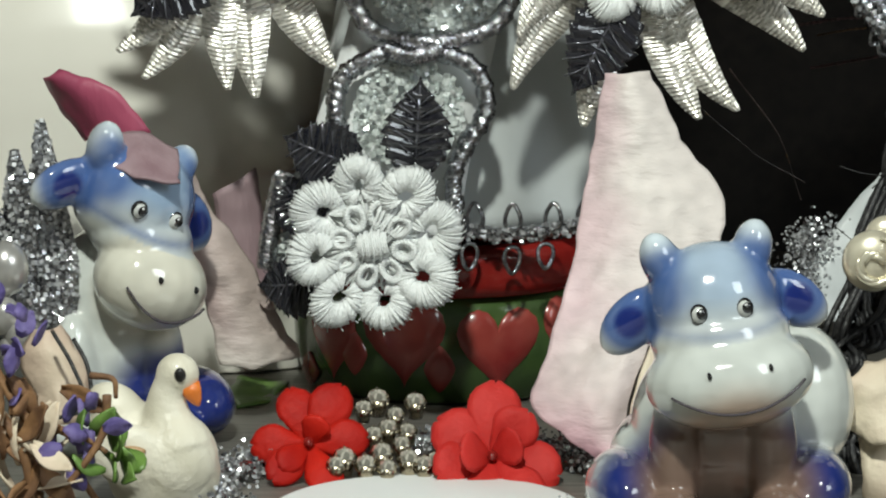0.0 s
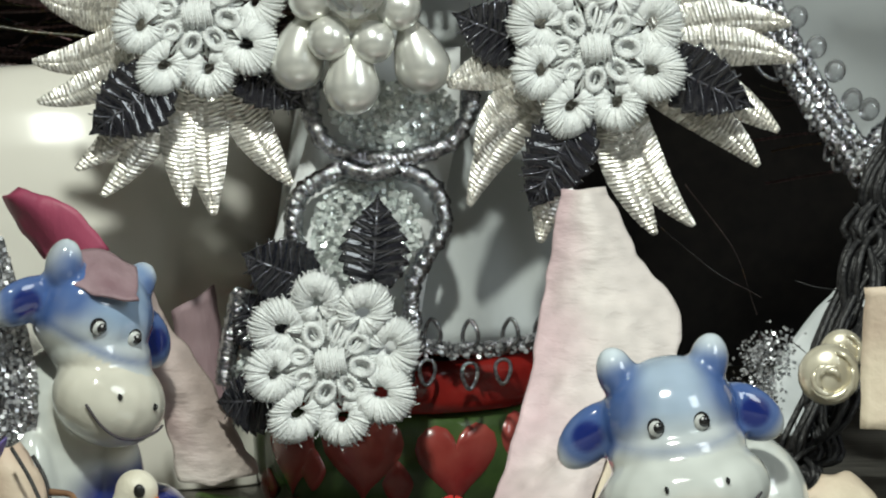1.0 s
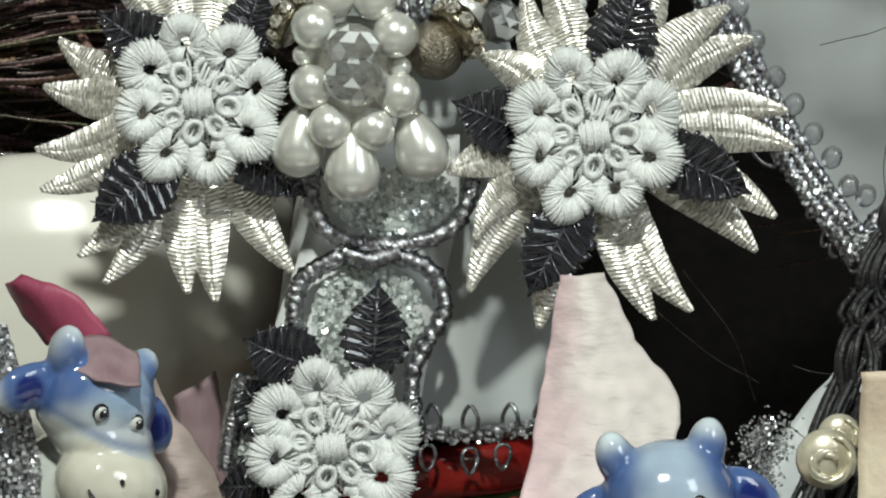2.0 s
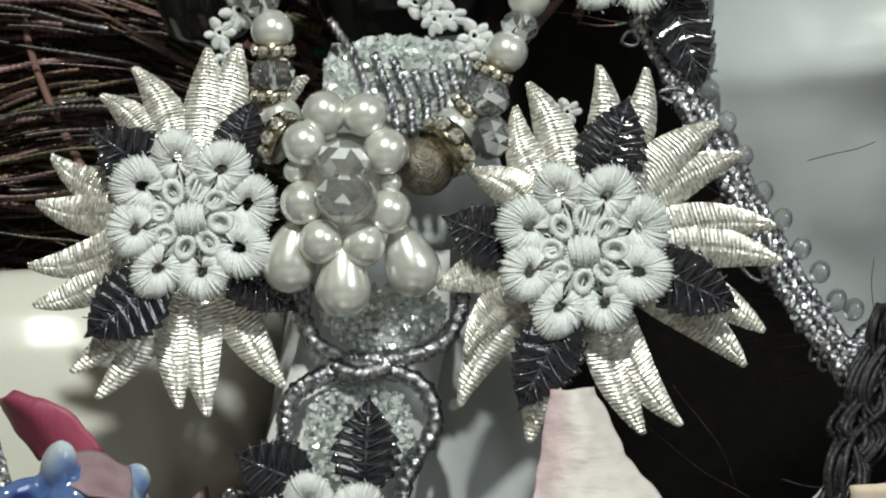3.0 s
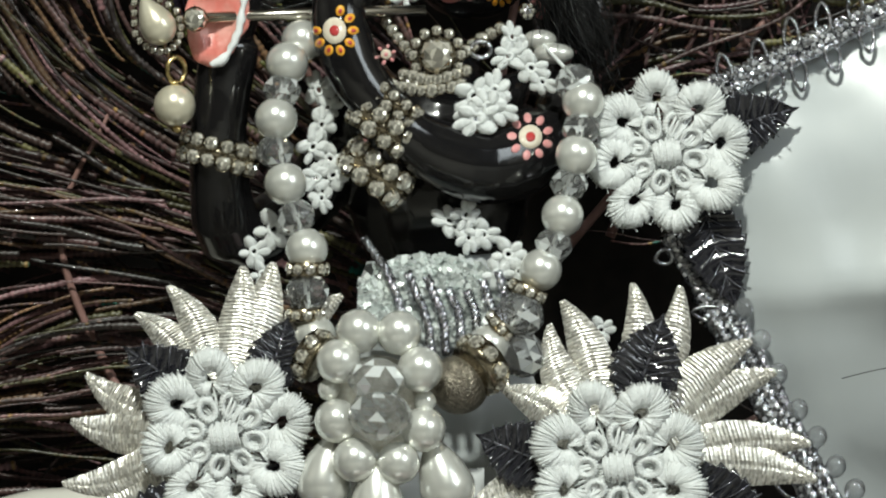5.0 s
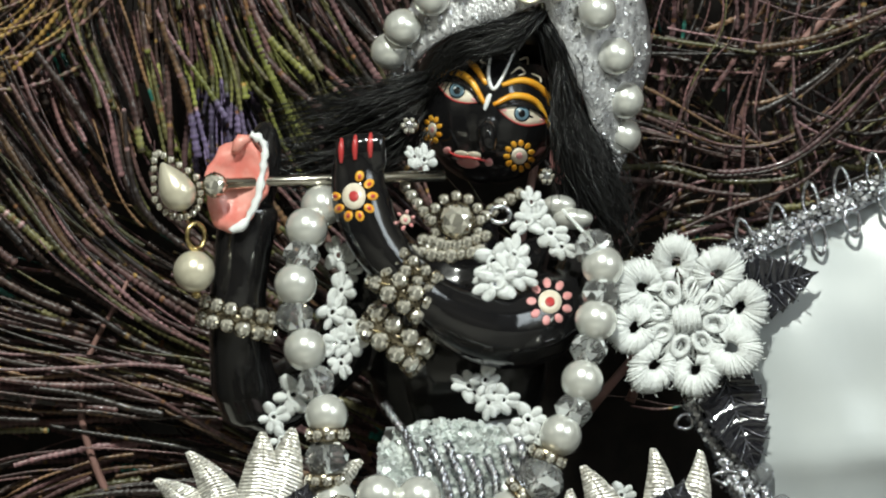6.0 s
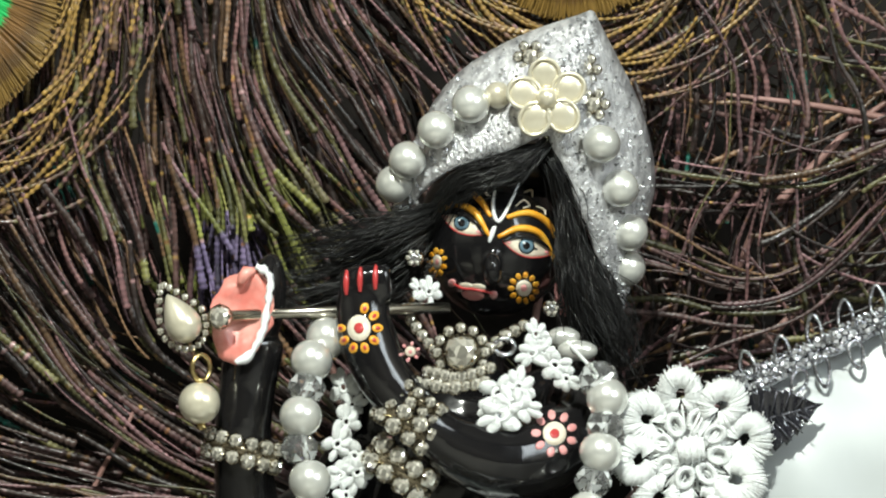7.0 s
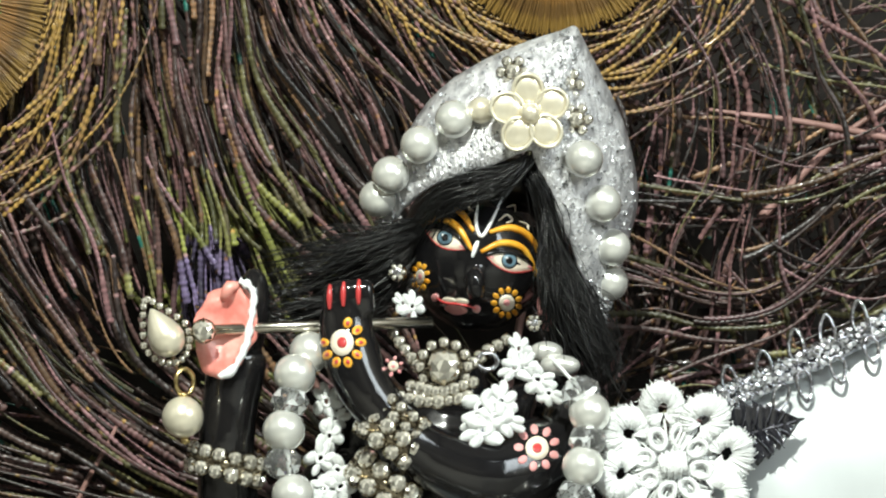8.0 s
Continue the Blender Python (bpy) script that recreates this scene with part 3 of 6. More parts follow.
for a, b in (((36.3, -4, 100.2), (33.9, -4, 99.4)), ((43.7, -5, 91.3), (39.2, -5, 91.9)), ((51.3, -8, 68.0), (54.2, -8, 64.7)), ((58.6, -9, 63.6), (56.8, -9, 61.9)), ((61.1, -9, 60.2), (59.0, -9, 57.4)),
             ((63.1, -9, 56.1), (61.1, -9, 53.2)), ((65.5, -10, 52.5), (65.5, -10, 49.4)), ((63.5, -9, 53.6), (62.6, -9, 51.6))):
    wire_loop(cape, a, b, 1.4)
for a, b in (((44.5, -3, 125.2), (43.6, -3, 129.3)), ((49.4, -2, 127.7), (49.0, -2, 131.4)), ((54.3, -1, 129.8), (53.8, -1, 134.6)), ((58.9, 0, 132.1), (58.6, 0, 136.7)), ((63.7, 0, 134.1), (63.3, 0, 138.7)),
             ((52.2, -3, 126.4), (50.8, -3, 122.5)), ((54.8, -2, 128.4), (55.6, -2, 123.9)), ((59.8, -1, 130.5), (60.7, -1, 126.5)), ((64.9, 0, 133.3), (65.7, 0, 129.4))):
    wire_loop(cape, a, b, 1.4)


# ---- beads ----
def pearl(parent, c, r, mat=None, sq=(1, 1, 1), name="pearl"):
    return part(name, Geo().add(ball((0, 0, 0), r, 24, 16, sq)), mat or PEARL, parent, turn=pose(*c))


def crystal(parent, c, r, turn=0.0, sq=0.9, cuts=9):
    """A cut glass bead: flat facets in three tiers."""
    tiers, vs, fs = [(0.3, -1.0), (0.74, -0.7), (1.0, -0.2), (1.0, 0.2), (0.74, 0.7), (0.3, 1.0)], [], []
    for i, (q, z) in enumerate(tiers):
        for j in range(cuts):
            a = 2 * math.pi * (j + 0.5 * (i % 2)) / cuts
            vs.append((r * q * math.cos(a), r * q * math.sin(a), r * sq * z))
    for i in range(len(tiers) - 1):
        for j in range(cuts):
            k = (j + 1) % cuts
            p, q, u, w = i * cuts + j, i * cuts + k, (i + 1) * cuts + j, (i + 1) * cuts + k
            fs += [(p, q, u), (q, w, u)] if i % 2 == 0 else [(p, w, u), (p, q, w)]
    fs += [tuple(range(cuts - 1, -1, -1)), tuple(range(5 * cuts, 6 * cuts))]
    g = Geo().add((vs, fs)).split()
    # About one facet in six is pale, a glint put into the colour.
    cut = random.Random(int(c[0] * 31 + c[2] * 17))
    g.m = [1 if cut.random() < 0.16 else 0 for _ in g.f]
    return part("crystal", g, [CRYSTAL, GLINT_FACET], parent, "clear faceted crystal bead", smooth=False, turn=pose(*c, 0, turn, 20))


def gem(r):
    """A brilliant-cut rhinestone in a claw setting."""
    tiers, vs, fs = [(0.42, 0.78), (0.78, 0.62), (1.0, 0.2), (0.5, -0.5)], [], []
    for i, (q, z) in enumerate(tiers):
        for j in range(8):
            a = 2 * math.pi * (j + 0.5 * (i % 2)) / 8
            vs.append((r * q * math.cos(a), r * q * math.sin(a), r * z))
    for i in range(3):
        for j in range(8):
            k = (j + 1) % 8
            p, q, u, w = i * 8 + j, i * 8 + k, (i + 1) * 8 + j, (i + 1) * 8 + k
            fs += [(p, u, q), (q, u, w)] if i % 2 == 0 else [(p, u, w), (p, w, q)]
    for k in range(3):
        fs.append((0, 1 + 2 * k, 2 + 2 * k, 3 + 2 * k) if k < 2 else (0, 5, 6, 7))
    g = Geo().add((vs, fs)).split()
    for k in range(4):
        a = math.pi / 4 + k * math.pi / 2
        g.add(tube([(r * 1.02 * math.cos(a), r * 1.02 * math.sin(a), -0.5 * r), (r * 1.04 * math.cos(a), r * 1.04 * math.sin(a), 0.25 * r), (r * 0.82 * math.cos(a), r * 0.82 * math.sin(a), 0.6 * r)], r * 0.13, 5), 1)
    g.add(ring((0, 0, -0.1 * r), r * 1.0, r * 0.1, 12, 5, "z"), 1)
    return g


GEM = gem(1.0).data("stone", [STONE, STEEL], smooth=False)


def stone(parent, c, r, normal=(0, -1, 0), label=""):
    n = Vector(normal).normalized()
    u = n.orthogonal().normalized()
    m = Matrix((u, n.cross(u), n)).transposed().to_4x4()
    m.translation = Vector(c)
    return part("stone", GEM, STONE, parent, label, smooth=False, turn=m @ Matrix.Diagonal((r, r, r, 1)))


def rondelle(parent, c, r, turn=0.0, tip=0.0):
    """A flat ring set with stones round its edge."""
    m = pose(*c, tip, turn, 0)
    hub = part("rondelle", Geo().add(lathe([(r * 0.5, -r * 0.35), (r, -r * 0.35), (r * 0.85, 0), (r, r * 0.35), (r * 0.5, r * 0.35)], 16)), STEEL, parent, "ring set with rhinestones", turn=m)
    for k in range(9):
        a = 2 * math.pi * k / 9
        q = Vector((r * 0.92 * math.cos(a), r * 0.92 * math.sin(a), 0))
        stone(hub, q, r * 0.3, q)
    return hub


brooch = thing("pearl_brooch", "pearl cluster brooch with crystal centre and drop pearls", "brooch")
for c, r in (((-9.1, -24, 90.7), 3.2), ((-3.4, -24, 90.4), 3.2), ((-12.0, -25, 86.5), 3.2), ((-0.5, -25, 85.3), 3.3), ((-12.3, -25, 78.1), 3.2), ((-0.1, -25, 76.8), 3.25), ((-9.8, -26, 72.7), 3.2), ((-3.7, -26, 72.2), 3.1),
             ((-13.4, -24, 82.5), 1.6), ((0.2, -24, 80.7), 1.6)):
    pearl(brooch, c, r)
for c, tilt in (((-14.1, -23, 70.0), 12), ((-6.7, -25, 66.7), 0), ((2.9, -23, 69.3), -18)):
    g = Geo().add(lathe([(0.4, -5.0)] + [(4.0 * math.cos(a), -1 + 4.0 * math.sin(a)) for a in [-1.3 + 0.2 * k for k in range(9)]] + [(3.1, 2.6), (2.2, 4.2), (1.2, 5.7), (0.4, 6.3)], 28))
    part("drop_pearl", g, PEARL, brooch, "drop-shaped pearl", turn=pose(*c, 0, tilt, 0))
crystal(brooch, (-6.6, -26.5, 84.0), 4.2, 4, 0.72, 12)
crystal(brooch, (-6.2, -27.5, 79.2), 4.5, 4, 0.8, 11)
# Silver plate put behind the crystals as a reflector, so the glass looks bright.
part("setting", Geo().add(lathe([(5, 0), (7, 1.0), (7, 2.0), (5, 2.5)], 20)), SILVER, brooch, "backing plate, silver to brighten the crystals", turn=pose(*(-6.5, -20, 80.1), 90, 0, 0))
rondelle(brooch, (-15.6, -20, 87.0), 3.6, 120, 25)
rondelle(brooch, (8.2, -20.5, 85.6), 4.2, -125, 30)
part("mesh_bead", Geo().add(ball((0, 0, 0), 4.3, 26, 18)), PEWTER, brooch, "pewter bead with a fine mesh skin", turn=pose(5.0, -18.5, 82.6))

garland = thing("bead_garland", "garland of white pearls and clear crystals", "garland")
for c in ((-17.2, -6, 131.7), (-19.3, -10, 128.5), (-20.9, -12, 120.5), (-19.6, -13, 111.2), (-16.6, -14, 101.8), (-15.5, -16, 89.5),
          (23.3, -10, 122.6), (22.2, -12, 114.9), (20.1, -13, 106.3), (16.9, -14, 98.6), (9.3, -17, 88.0)):
    pearl(garland, c, 3.1)
for c, r, t in (((-20.0, -11, 124.6), 2.75, 10), ((-21.1, -12, 115.9), 2.75, -5), ((-18.1, -13, 106.4), 2.8, -20), ((-16.6, -15, 95.7), 3.2, 0), ((22.1, -9, 125.3), 3.0, -30), ((22.9, -11, 118.7), 2.75, 0), ((21.1, -12, 110.8), 2.75, 10), ((18.8, -13, 102.1), 2.75, 25),
                ((13.8, -16, 92.3), 3.6, 30), ((14.1, -16, 86.6), 3.6, 20)):
    crystal(garland, c, r, t)
for line in ([(-17.2, -6, 131.7), (-20.0, -11, 124.6), (-20.9, -12, 120.5), (-19.6, -13, 111.2), (-16.6, -14, 101.8), (-16.6, -15, 95.7), (-15.5, -16, 89.5)],
             [(17.4, 2, 131.5), (22.1, -9, 125.3), (22.9, -11, 118.7), (21.1, -12, 110.8), (18.8, -13, 102.1), (13.8, -16, 92.3), (9.3, -17, 88.0)]):
    part("string", tube(smooth_line(line, 40), 0.28, 6), LACE, garland, "thin white string")
rondelle(garland, (-16.5, -15, 99.1), 2.8)
rondelle(garland, (-16.9, -16, 92.6), 2.6)
rondelle(garland, (14.9, -15, 95.7), 2.6, 25)
rondelle(garland, (10.9, -17, 90.7), 2.4, 50)
pearl(garland, (19.4, 1, 129.5), 1.6, PEARL, (1.9, 1, 1.0), "tube_bead")
pearl(garland, (17.4, 2, 131.5), 1.6, PEARL, (1.6, 1, 1.0), "tube_bead")

# stray hairs lying on the satin
for line in ([(60.7, -7, 82.1), (64.3, -8, 83.1), (67.6, -8, 83.8), (70.6, -7, 84.8)], [(70.8, -4, 67.5), (70.3, -5, 63.9), (70.8, -4, 59.6)]):
    thing("stray_hair", "thin dark hair lying on the satin", "hair", Geo().add(tube(smooth_line(line, 16), 0.07, 5)), LEAF, group="stray hairs")


# ---- the statue, its hair, crown and jewels ----
from mathutils.bvhtree import BVHTree

BLACK = material("black_lacquer", (0.006, 0.006, 0.007), 0.12, colour2=(0.012, 0.011, 0.011), scale=80, coat=0.2, bump=0.03, bump_scale=500)
ORANGE = material("orange_paint", (0.8, 0.33, 0.02), 0.3, colour2=(0.85, 0.45, 0.05), scale=700)
CREAM = material("cream_paint", (0.8, 0.74, 0.6), 0.3, colour2=(0.7, 0.6, 0.48), scale=700)
BLUE = material("blue_paint", (0.1, 0.17, 0.22), 0.2, colour2=(0.16, 0.26, 0.32), scale=900)
PINK = material("pink_paint", (0.75, 0.3, 0.3), 0.3, colour2=(0.8, 0.42, 0.4), scale=600)
RED = material("red_paint", (0.5, 0.05, 0.05), 0.3)
CORAL = material("coral_paint", (0.75, 0.22, 0.18), 0.35, colour2=(0.8, 0.38, 0.32), scale=350, bump=0.3, bump_scale=600)
PAINTS = [BLACK, ORANGE, CREAM, BLUE, PINK, RED, PAPER, CORAL]
HAIR = material("black_hair", (0.005, 0.005, 0.005), 0.3, vary=0.5, island=True, spec=0.5)
HEAD, HEAD_R = Vector((7.5, 10, 145.8)), (10.3, 10.5, 11.3)

arm_a = smooth_line([(20.8, 6, 123.2), (17.2, -1, 116.7), (8.8, -6, 113.6), (0.7, -8, 116.2), (-5.0, -9, 121.2), (-9.4, -9, 126.9), (-11.6, -8, 133.5)], 22)
arm_b = smooth_line([(-9.4, 14, 119.2), (-17.9, 10, 107.5), (-27.8, 4, 102.8), (-29.7, -2, 114.7), (-28.9, -3, 124.6), (-27.6, -3, 132.0)], 20)
skin = [(HEAD, HEAD_R), ((2.5, 13, 110), (14, 8, 17)), ((3, 13, 96), (11, 7, 12)), ((4, 12, 126), (5, 5, 7)), ((15, 11, 121), (6, 5.5, 6)), ((-9, 12, 120), (6, 5.5, 6)),
        tube(arm_a, [5.6] * 4 + [6.2, 6.4, 6.3, 6.0, 5.6, 5.2, 4.8, 4.4, 4.1, 3.9, 3.8, 3.8, 3.9, 4.0, 4.1, 4.2, 4.2, 4.0], 14),
        tube(arm_b, [5.0] * 10 + [4.6, 4.4, 4.3, 4.2, 4.2, 4.2, 4.3, 4.4, 4.4, 4.2], 14),
        ((-11.8, -8, 133.9), (4.1, 3.2, 8.4), (0, -4, 0)), ((-26.2, -2, 136.9), (3.0, 4, 7.5), (0, 8, 0)), ((7.0, -2, 141.6), (1.5, 2.2, 2.6))]
for k in range(4):
    skin.append(tube(smooth_line([(-14.0, -9, 136.7), (-14.1, -9.5, 140.0), (-14.0, -8.5, 141.5)], 6), [1.25, 1.2, 1.2, 1.2, 1.1, 0.8], 10) if k == 0 else
                tube([Vector(q) + Vector((k * 1.75, -0.3, 0.5)) for q in smooth_line([(-14.0, -9, 136.7), (-14.1, -9.5, 140.0), (-14.0, -8.5, 141.5)], 6)], [1.25, 1.2, 1.2, 1.2, 1.1, 0.8], 10))
statue = Geo().add(blob(skin, 0.5, 5), 0)


def on_head(x, z, lift=0.12):
    """The point of the head's front over (x, z)."""
    u, w = (x - HEAD.x) / HEAD_R[0], (z - HEAD.z) / HEAD_R[2]
    return (x, HEAD.y - HEAD_R[1] * math.sqrt(max(0.02, 1 - u * u - w * w)) - lift, z)


BODY_TREE = BVHTree.FromPolygons([Vector(v) for v in statue.v], statue.f)


def on_body(x, z, lift=0.1):
    """The point of the lacquer skin over (x, z), lifted towards the front."""
    hit = BODY_TREE.ray_cast(Vector((x, -60, z)), Vector((0, 1, 0)))[0]
    return (x, hit.y - lift, z) if hit else on_head(x, z, lift)


def dab(c, rx, rz, turn, mat, where=on_body, lift=0.12, seg=18, almond=0.0):
    """An oval daub of paint with a domed rim."""
    vs, fs = [where(c[0], c[2], lift + 0.1)], []
    ca, sa = math.cos(radians(turn)), math.sin(radians(turn))
    for k, (s, h) in enumerate(((0.55, 0.08), (0.92, 0.02), (1.02, -0.4))):
        for j in range(seg):
            a = 2 * math.pi * j / seg
            u, w = rx * s * math.cos(a), rz * s * math.sin(a) * (1 - almond * math.cos(a) ** 2)
            vs.append(where(c[0] + u * ca - w * sa, c[2] + u * sa + w * ca, lift + h))
    for j in range(seg):
        k = (j + 1) % seg
        fs.append((0, 1 + j, 1 + k))
        for i in range(2):
            fs.append((1 + i * seg + j, 1 + (i + 1) * seg + j, 1 + (i + 1) * seg + k, 1 + i * seg + k))
    statue.add((vs, fs), mat)


def stroke(pts, width, mat, where=on_body, lift=0.1):
    """A brush stroke that thins at its ends."""
    line = smooth_line(pts, 18)
    n = len(line)
    path = [Vector(where(p.x, p.z, lift)) for p in line]
    vs, fs = tube(path, [width / 2 * (0.45 + 0.55 * math.sin(math.pi * (i + 1) / (n + 1))) for i in range(n)], 8)
    statue.add((vs, fs), mat)


def blossom(c, r, mid, heart, dot, n, where=on_body, sx=1.0, gap=0):
    dab(c, r * sx, r, 0, mid, where, 0.14)
    dab(c, r * 0.42 * sx, r * 0.42, 0, heart, where, 0.26)
    for k in range(n):
        a = radians(72 - 36 * k) if gap else 2 * math.pi * k / n + 0.3
        q = (c[0] + r * 1.5 * math.cos(a) * sx, 0, c[2] + r * 1.5 * math.sin(a))
        dab(q, r * 0.44, r * 0.34, math.degrees(a), dot, where, 0.12, 10)


for pts, w in (([(-0.9, 0, 150.4), (1.9, 0, 151.3), (4.6, 0, 149.9), (6.6, 0, 146.5)], 1.1), ([(2.6, 0, 153.0), (5.0, 0, 152.2), (6.9, 0, 149.3)], 1.0),
               ([(7.9, 0, 146.3), (11.1, 0, 147.6), (14.3, 0, 146.6), (16.5, 0, 142.4)], 1.1), ([(9.2, 0, 149.2), (12.4, 0, 149.9), (15.3, 0, 148.4), (17.0, 0, 145.0)], 1.1)):
    stroke(pts, w, 1)
# yellow scrolls beside the forehead mark
for pts in ([(10.6, 0, 150.9), (11.8, 0, 151.8), (12.6, 0, 151.0), (11.7, 0, 150.6)], [(11.9, 0, 153.0), (13.0, 0, 153.3), (13.1, 0, 152.3)], [(6.6, 0, 153.9), (6.2, 0, 152.8), (6.9, 0, 152.4)], [(13.6, 0, 150.9), (14.8, 0, 150.4), (15.0, 0, 149.6)]):
    stroke(pts, 0.35, 2)
for c, rx, rz, turn, iris in (((2.7, 0, 148.3), 3.4, 1.4, -27, (2.6, 0, 148.5)), ((12.3, 0, 144.8), 3.8, 1.5, -14, (12.1, 0, 145.0))):
    dab(c, rx, rz, turn, 2, lift=0.06, seg=24, almond=0.45)
    e = Matrix.Rotation(radians(turn), 2)
    for k in (-1, 1):
        q = e @ Vector((k * rx * 0.78, 0))
        dab((c[0] + q.x, 0, c[2] + q.y), 0.45, 0.22, turn, 4, lift=0.12, seg=12)
    dab(iris, 1.3, 1.3, 0, 0, lift=0.15)
    dab(iris, 1.12, 1.12, 0, 3, lift=0.23)
    dab(iris, 0.55, 0.6, 0, 0, lift=0.33)
    dab((iris[0] - 0.35, 0, iris[2] + 0.4), 0.2, 0.18, 0, 6, lift=0.42)
    lid = [e @ Vector((rx * u, rz * h)) for u, h in ((-1.02, 0.05), (-0.55, 0.72), (0, 0.95), (0.55, 0.72), (1.05, -0.05))]
    stroke([(c[0] + q.x, 0, c[2] + q.y) for q in lid], 0.75, 0, lift=0.3)
    low = [e @ Vector((rx * u, rz * h)) for u, h in ((-1.0, -0.05), (-0.5, -0.72), (0, -0.98), (0.5, -0.72), (1.0, -0.1))]
    stroke([(c[0] + q.x, 0, c[2] + q.y) for q in low], 0.2, 5, lift=0.1)
stroke([(7.8, 0, 154.8), (7.2, 0, 150.9), (7.9, 0, 148.6), (9.2, 0, 150.2), (11.2, 0, 154.4)], 0.6, 6, lift=0.15)
stroke([(7.5, 0, 147.9), (7.1, 0, 147.0), (6.6, 0, 145.5)], 0.8, 6, lift=0.15)
blossom((-1.1, 0, 142.8), 1.15, 2, 4, 1, 9, sx=0.62)
blossom((11.7, 0, 138.8), 1.25, 2, 4, 1, 11)
dab((4.2, 0, 137.9), 1.75, 0.85, -8, 4, lift=0.2, almond=0.3)
for x in (3.2, 5.0):
    dab((x, 0, 139.2 - 0.1 * (x - 3.2)), 1.15, 0.5, -8, 2, lift=0.2)
stroke([(1.3, 0, 139.6), (2.6, 0, 138.9), (4.2, 0, 138.7), (5.8, 0, 138.4), (7.1, 0, 138.0)], 0.42, 5, lift=0.32)
for c in ((1.1, 0, 139.7), (7.2, 0, 137.9)):
    dab(c, 0.6, 0.6, 0, 4, lift=0.25, seg=12)
blossom((-12.4, -11, 133.1), 2.0, 2, 5, 1, 8, on_body, 0.9, 2)
for k in range(8):
    q = radians(72 - 36 * k)
    dab((-12.4 + 2.75 * math.cos(q), 0, 133.1 + 2.95 * math.sin(q)), 0.4, 0.3, 72 - 36 * k, 5, lift=0.32, seg=8)
for x0 in ((-14.2, -10, 139.7), (-12.2, -10, 140.1), (-10.0, -10, 140.4)):
    stroke([(x0[0] + 0.1, 0, x0[2] + 1.7), x0, (x0[0], 0, x0[2] - 1.8)], 0.85, 5)
blossom((15.7, -7, 117.6), 1.8, 2, 5, 4, 9)
blossom((-5.2, 0, 129.6), 0.8, 2, 4, 4, 6)
stroke([(11.0, 0, 120.2), (12.3, 0, 120.6), (13.4, 0, 120.3)], 0.7, 1)
# the open palm, with its pale rim
rnd = random.Random(12)
edge_r = smooth_line([(-27.3, -8, 142.2), (-25.4, -8, 140.9), (-25.5, -8, 137.7), (-26.3, -8, 133.2), (-28.2, -8, 129.5), (-30.4, -8, 128.2)], 26)
pv, pf = ball((0, 0, 0), 1, 28, 20, (4.4, 1.3, 7.3))
pm = pose(*(-29.3, -7, 135.2), 0, 14, 0)
pv = [pm @ (Vector(q) + 0.95 * noise.noise_vector(Vector(q) * 0.42) + Vector((0, 1.5 * max(0, 1 - (Vector(q).x ** 2) / 7 - (Vector(q).z ** 2) / 26) if q[1] < 0 else 0, 0))) for q in pv]
statue.add((pv, pf), 7)
statue.add(tube([p + Vector((rnd.uniform(-0.13, 0.13), -0.4, 0)) for p in edge_r], [rnd.uniform(0.35, 0.8) for _ in edge_r], 7), 6)
statue.add(tube(smooth_line([(-29.7, -8, 139.5), (-28.8, -8.5, 141.1), (-27.5, -8, 141.6)], 7), [0.5, 0.7, 0.9, 0.9, 0.8, 0.7, 0.5], 10), 7)
statue.add(ball((17.8, 8, 138.1), 2.2, 12, 8, (0.7, 0.8, 1.6)), 4)
# legs go down to the stand
statue.add(lathe([(9, 16), (10, 40), (11, 90)], 20, (3, 14, 0)), 0)
thing("statue", "glossy black lacquered statue with painted ornaments holding a flute", "statue", statue, PAINTS)

# doll wig
rnd = random.Random(21)
wig = thing("doll_wig", "long black wispy doll hair", "wig")
part("cap", blob([(HEAD + Vector((0.5, 4.5, 2)), (12.0, 9.5, 12.5)), (HEAD + Vector((2, 3.2, 8.5)), (9, 8, 5)), (HEAD + Vector((5.2, 2.6, 11.2)), (7, 10.5, 4))], 0.8, 4), HAIR, wig)
g = Geo()


def lock(pts, n, spread, r=0.09, wild=0.6):
    for _ in range(n):
        o = Vector((rnd.gauss(0, 1), rnd.gauss(0, 1), rnd.gauss(0, 1))) * spread
        line = []
        m = len(pts)
        for i, p in enumerate(pts):
            w = 0.5 + i / (m - 1)
            line.append(Vector(p) + o * w + Vector((rnd.gauss(0, 1), rnd.gauss(0, 1), rnd.gauss(0, 1))) * wild * i / (m - 1))
        line = smooth_line(line, 9)
        line = line[:rnd.randint(6, 9)]
        g.add(tube(line, [r] * (len(line) - 1) + [r * 0.3], 3, cap=False))


lock([(-0.9, 6, 150.4), (-5.5, 5, 148.3), (-13.1, 6, 145.9), (-21.6, 8, 143.9)], 150, 1.2, wild=1.3)
lock([(-1.3, 8, 149.6), (-6.4, 8, 144.6), (-13.2, 9, 141.3), (-23.4, 10, 138.5)], 220, 1.6, wild=1.0)
lock([(-1.8, 9, 148.0), (-5.6, 8, 141.2), (-16.6, 10, 137.1), (-22.6, 11, 138.9)], 120, 1.6, wild=0.8)
lock([(17.1, 6, 147.7), (19.1, 4, 140.1), (22.8, 4, 133.4), (27.2, 5, 126.6)], 170, 1.2, wild=1.5)
lock([(18.9, 8, 148.6), (22.9, 6, 140.1), (25.4, 6, 133.4), (26.4, 7, 125.0)], 110, 1.2, wild=1.4)
lock([(17.2, 6, 150.2), (18.2, 2, 143.4), (19.0, 1, 138.4), (19.4, 3, 131.7)], 120, 0.9, wild=1.0)
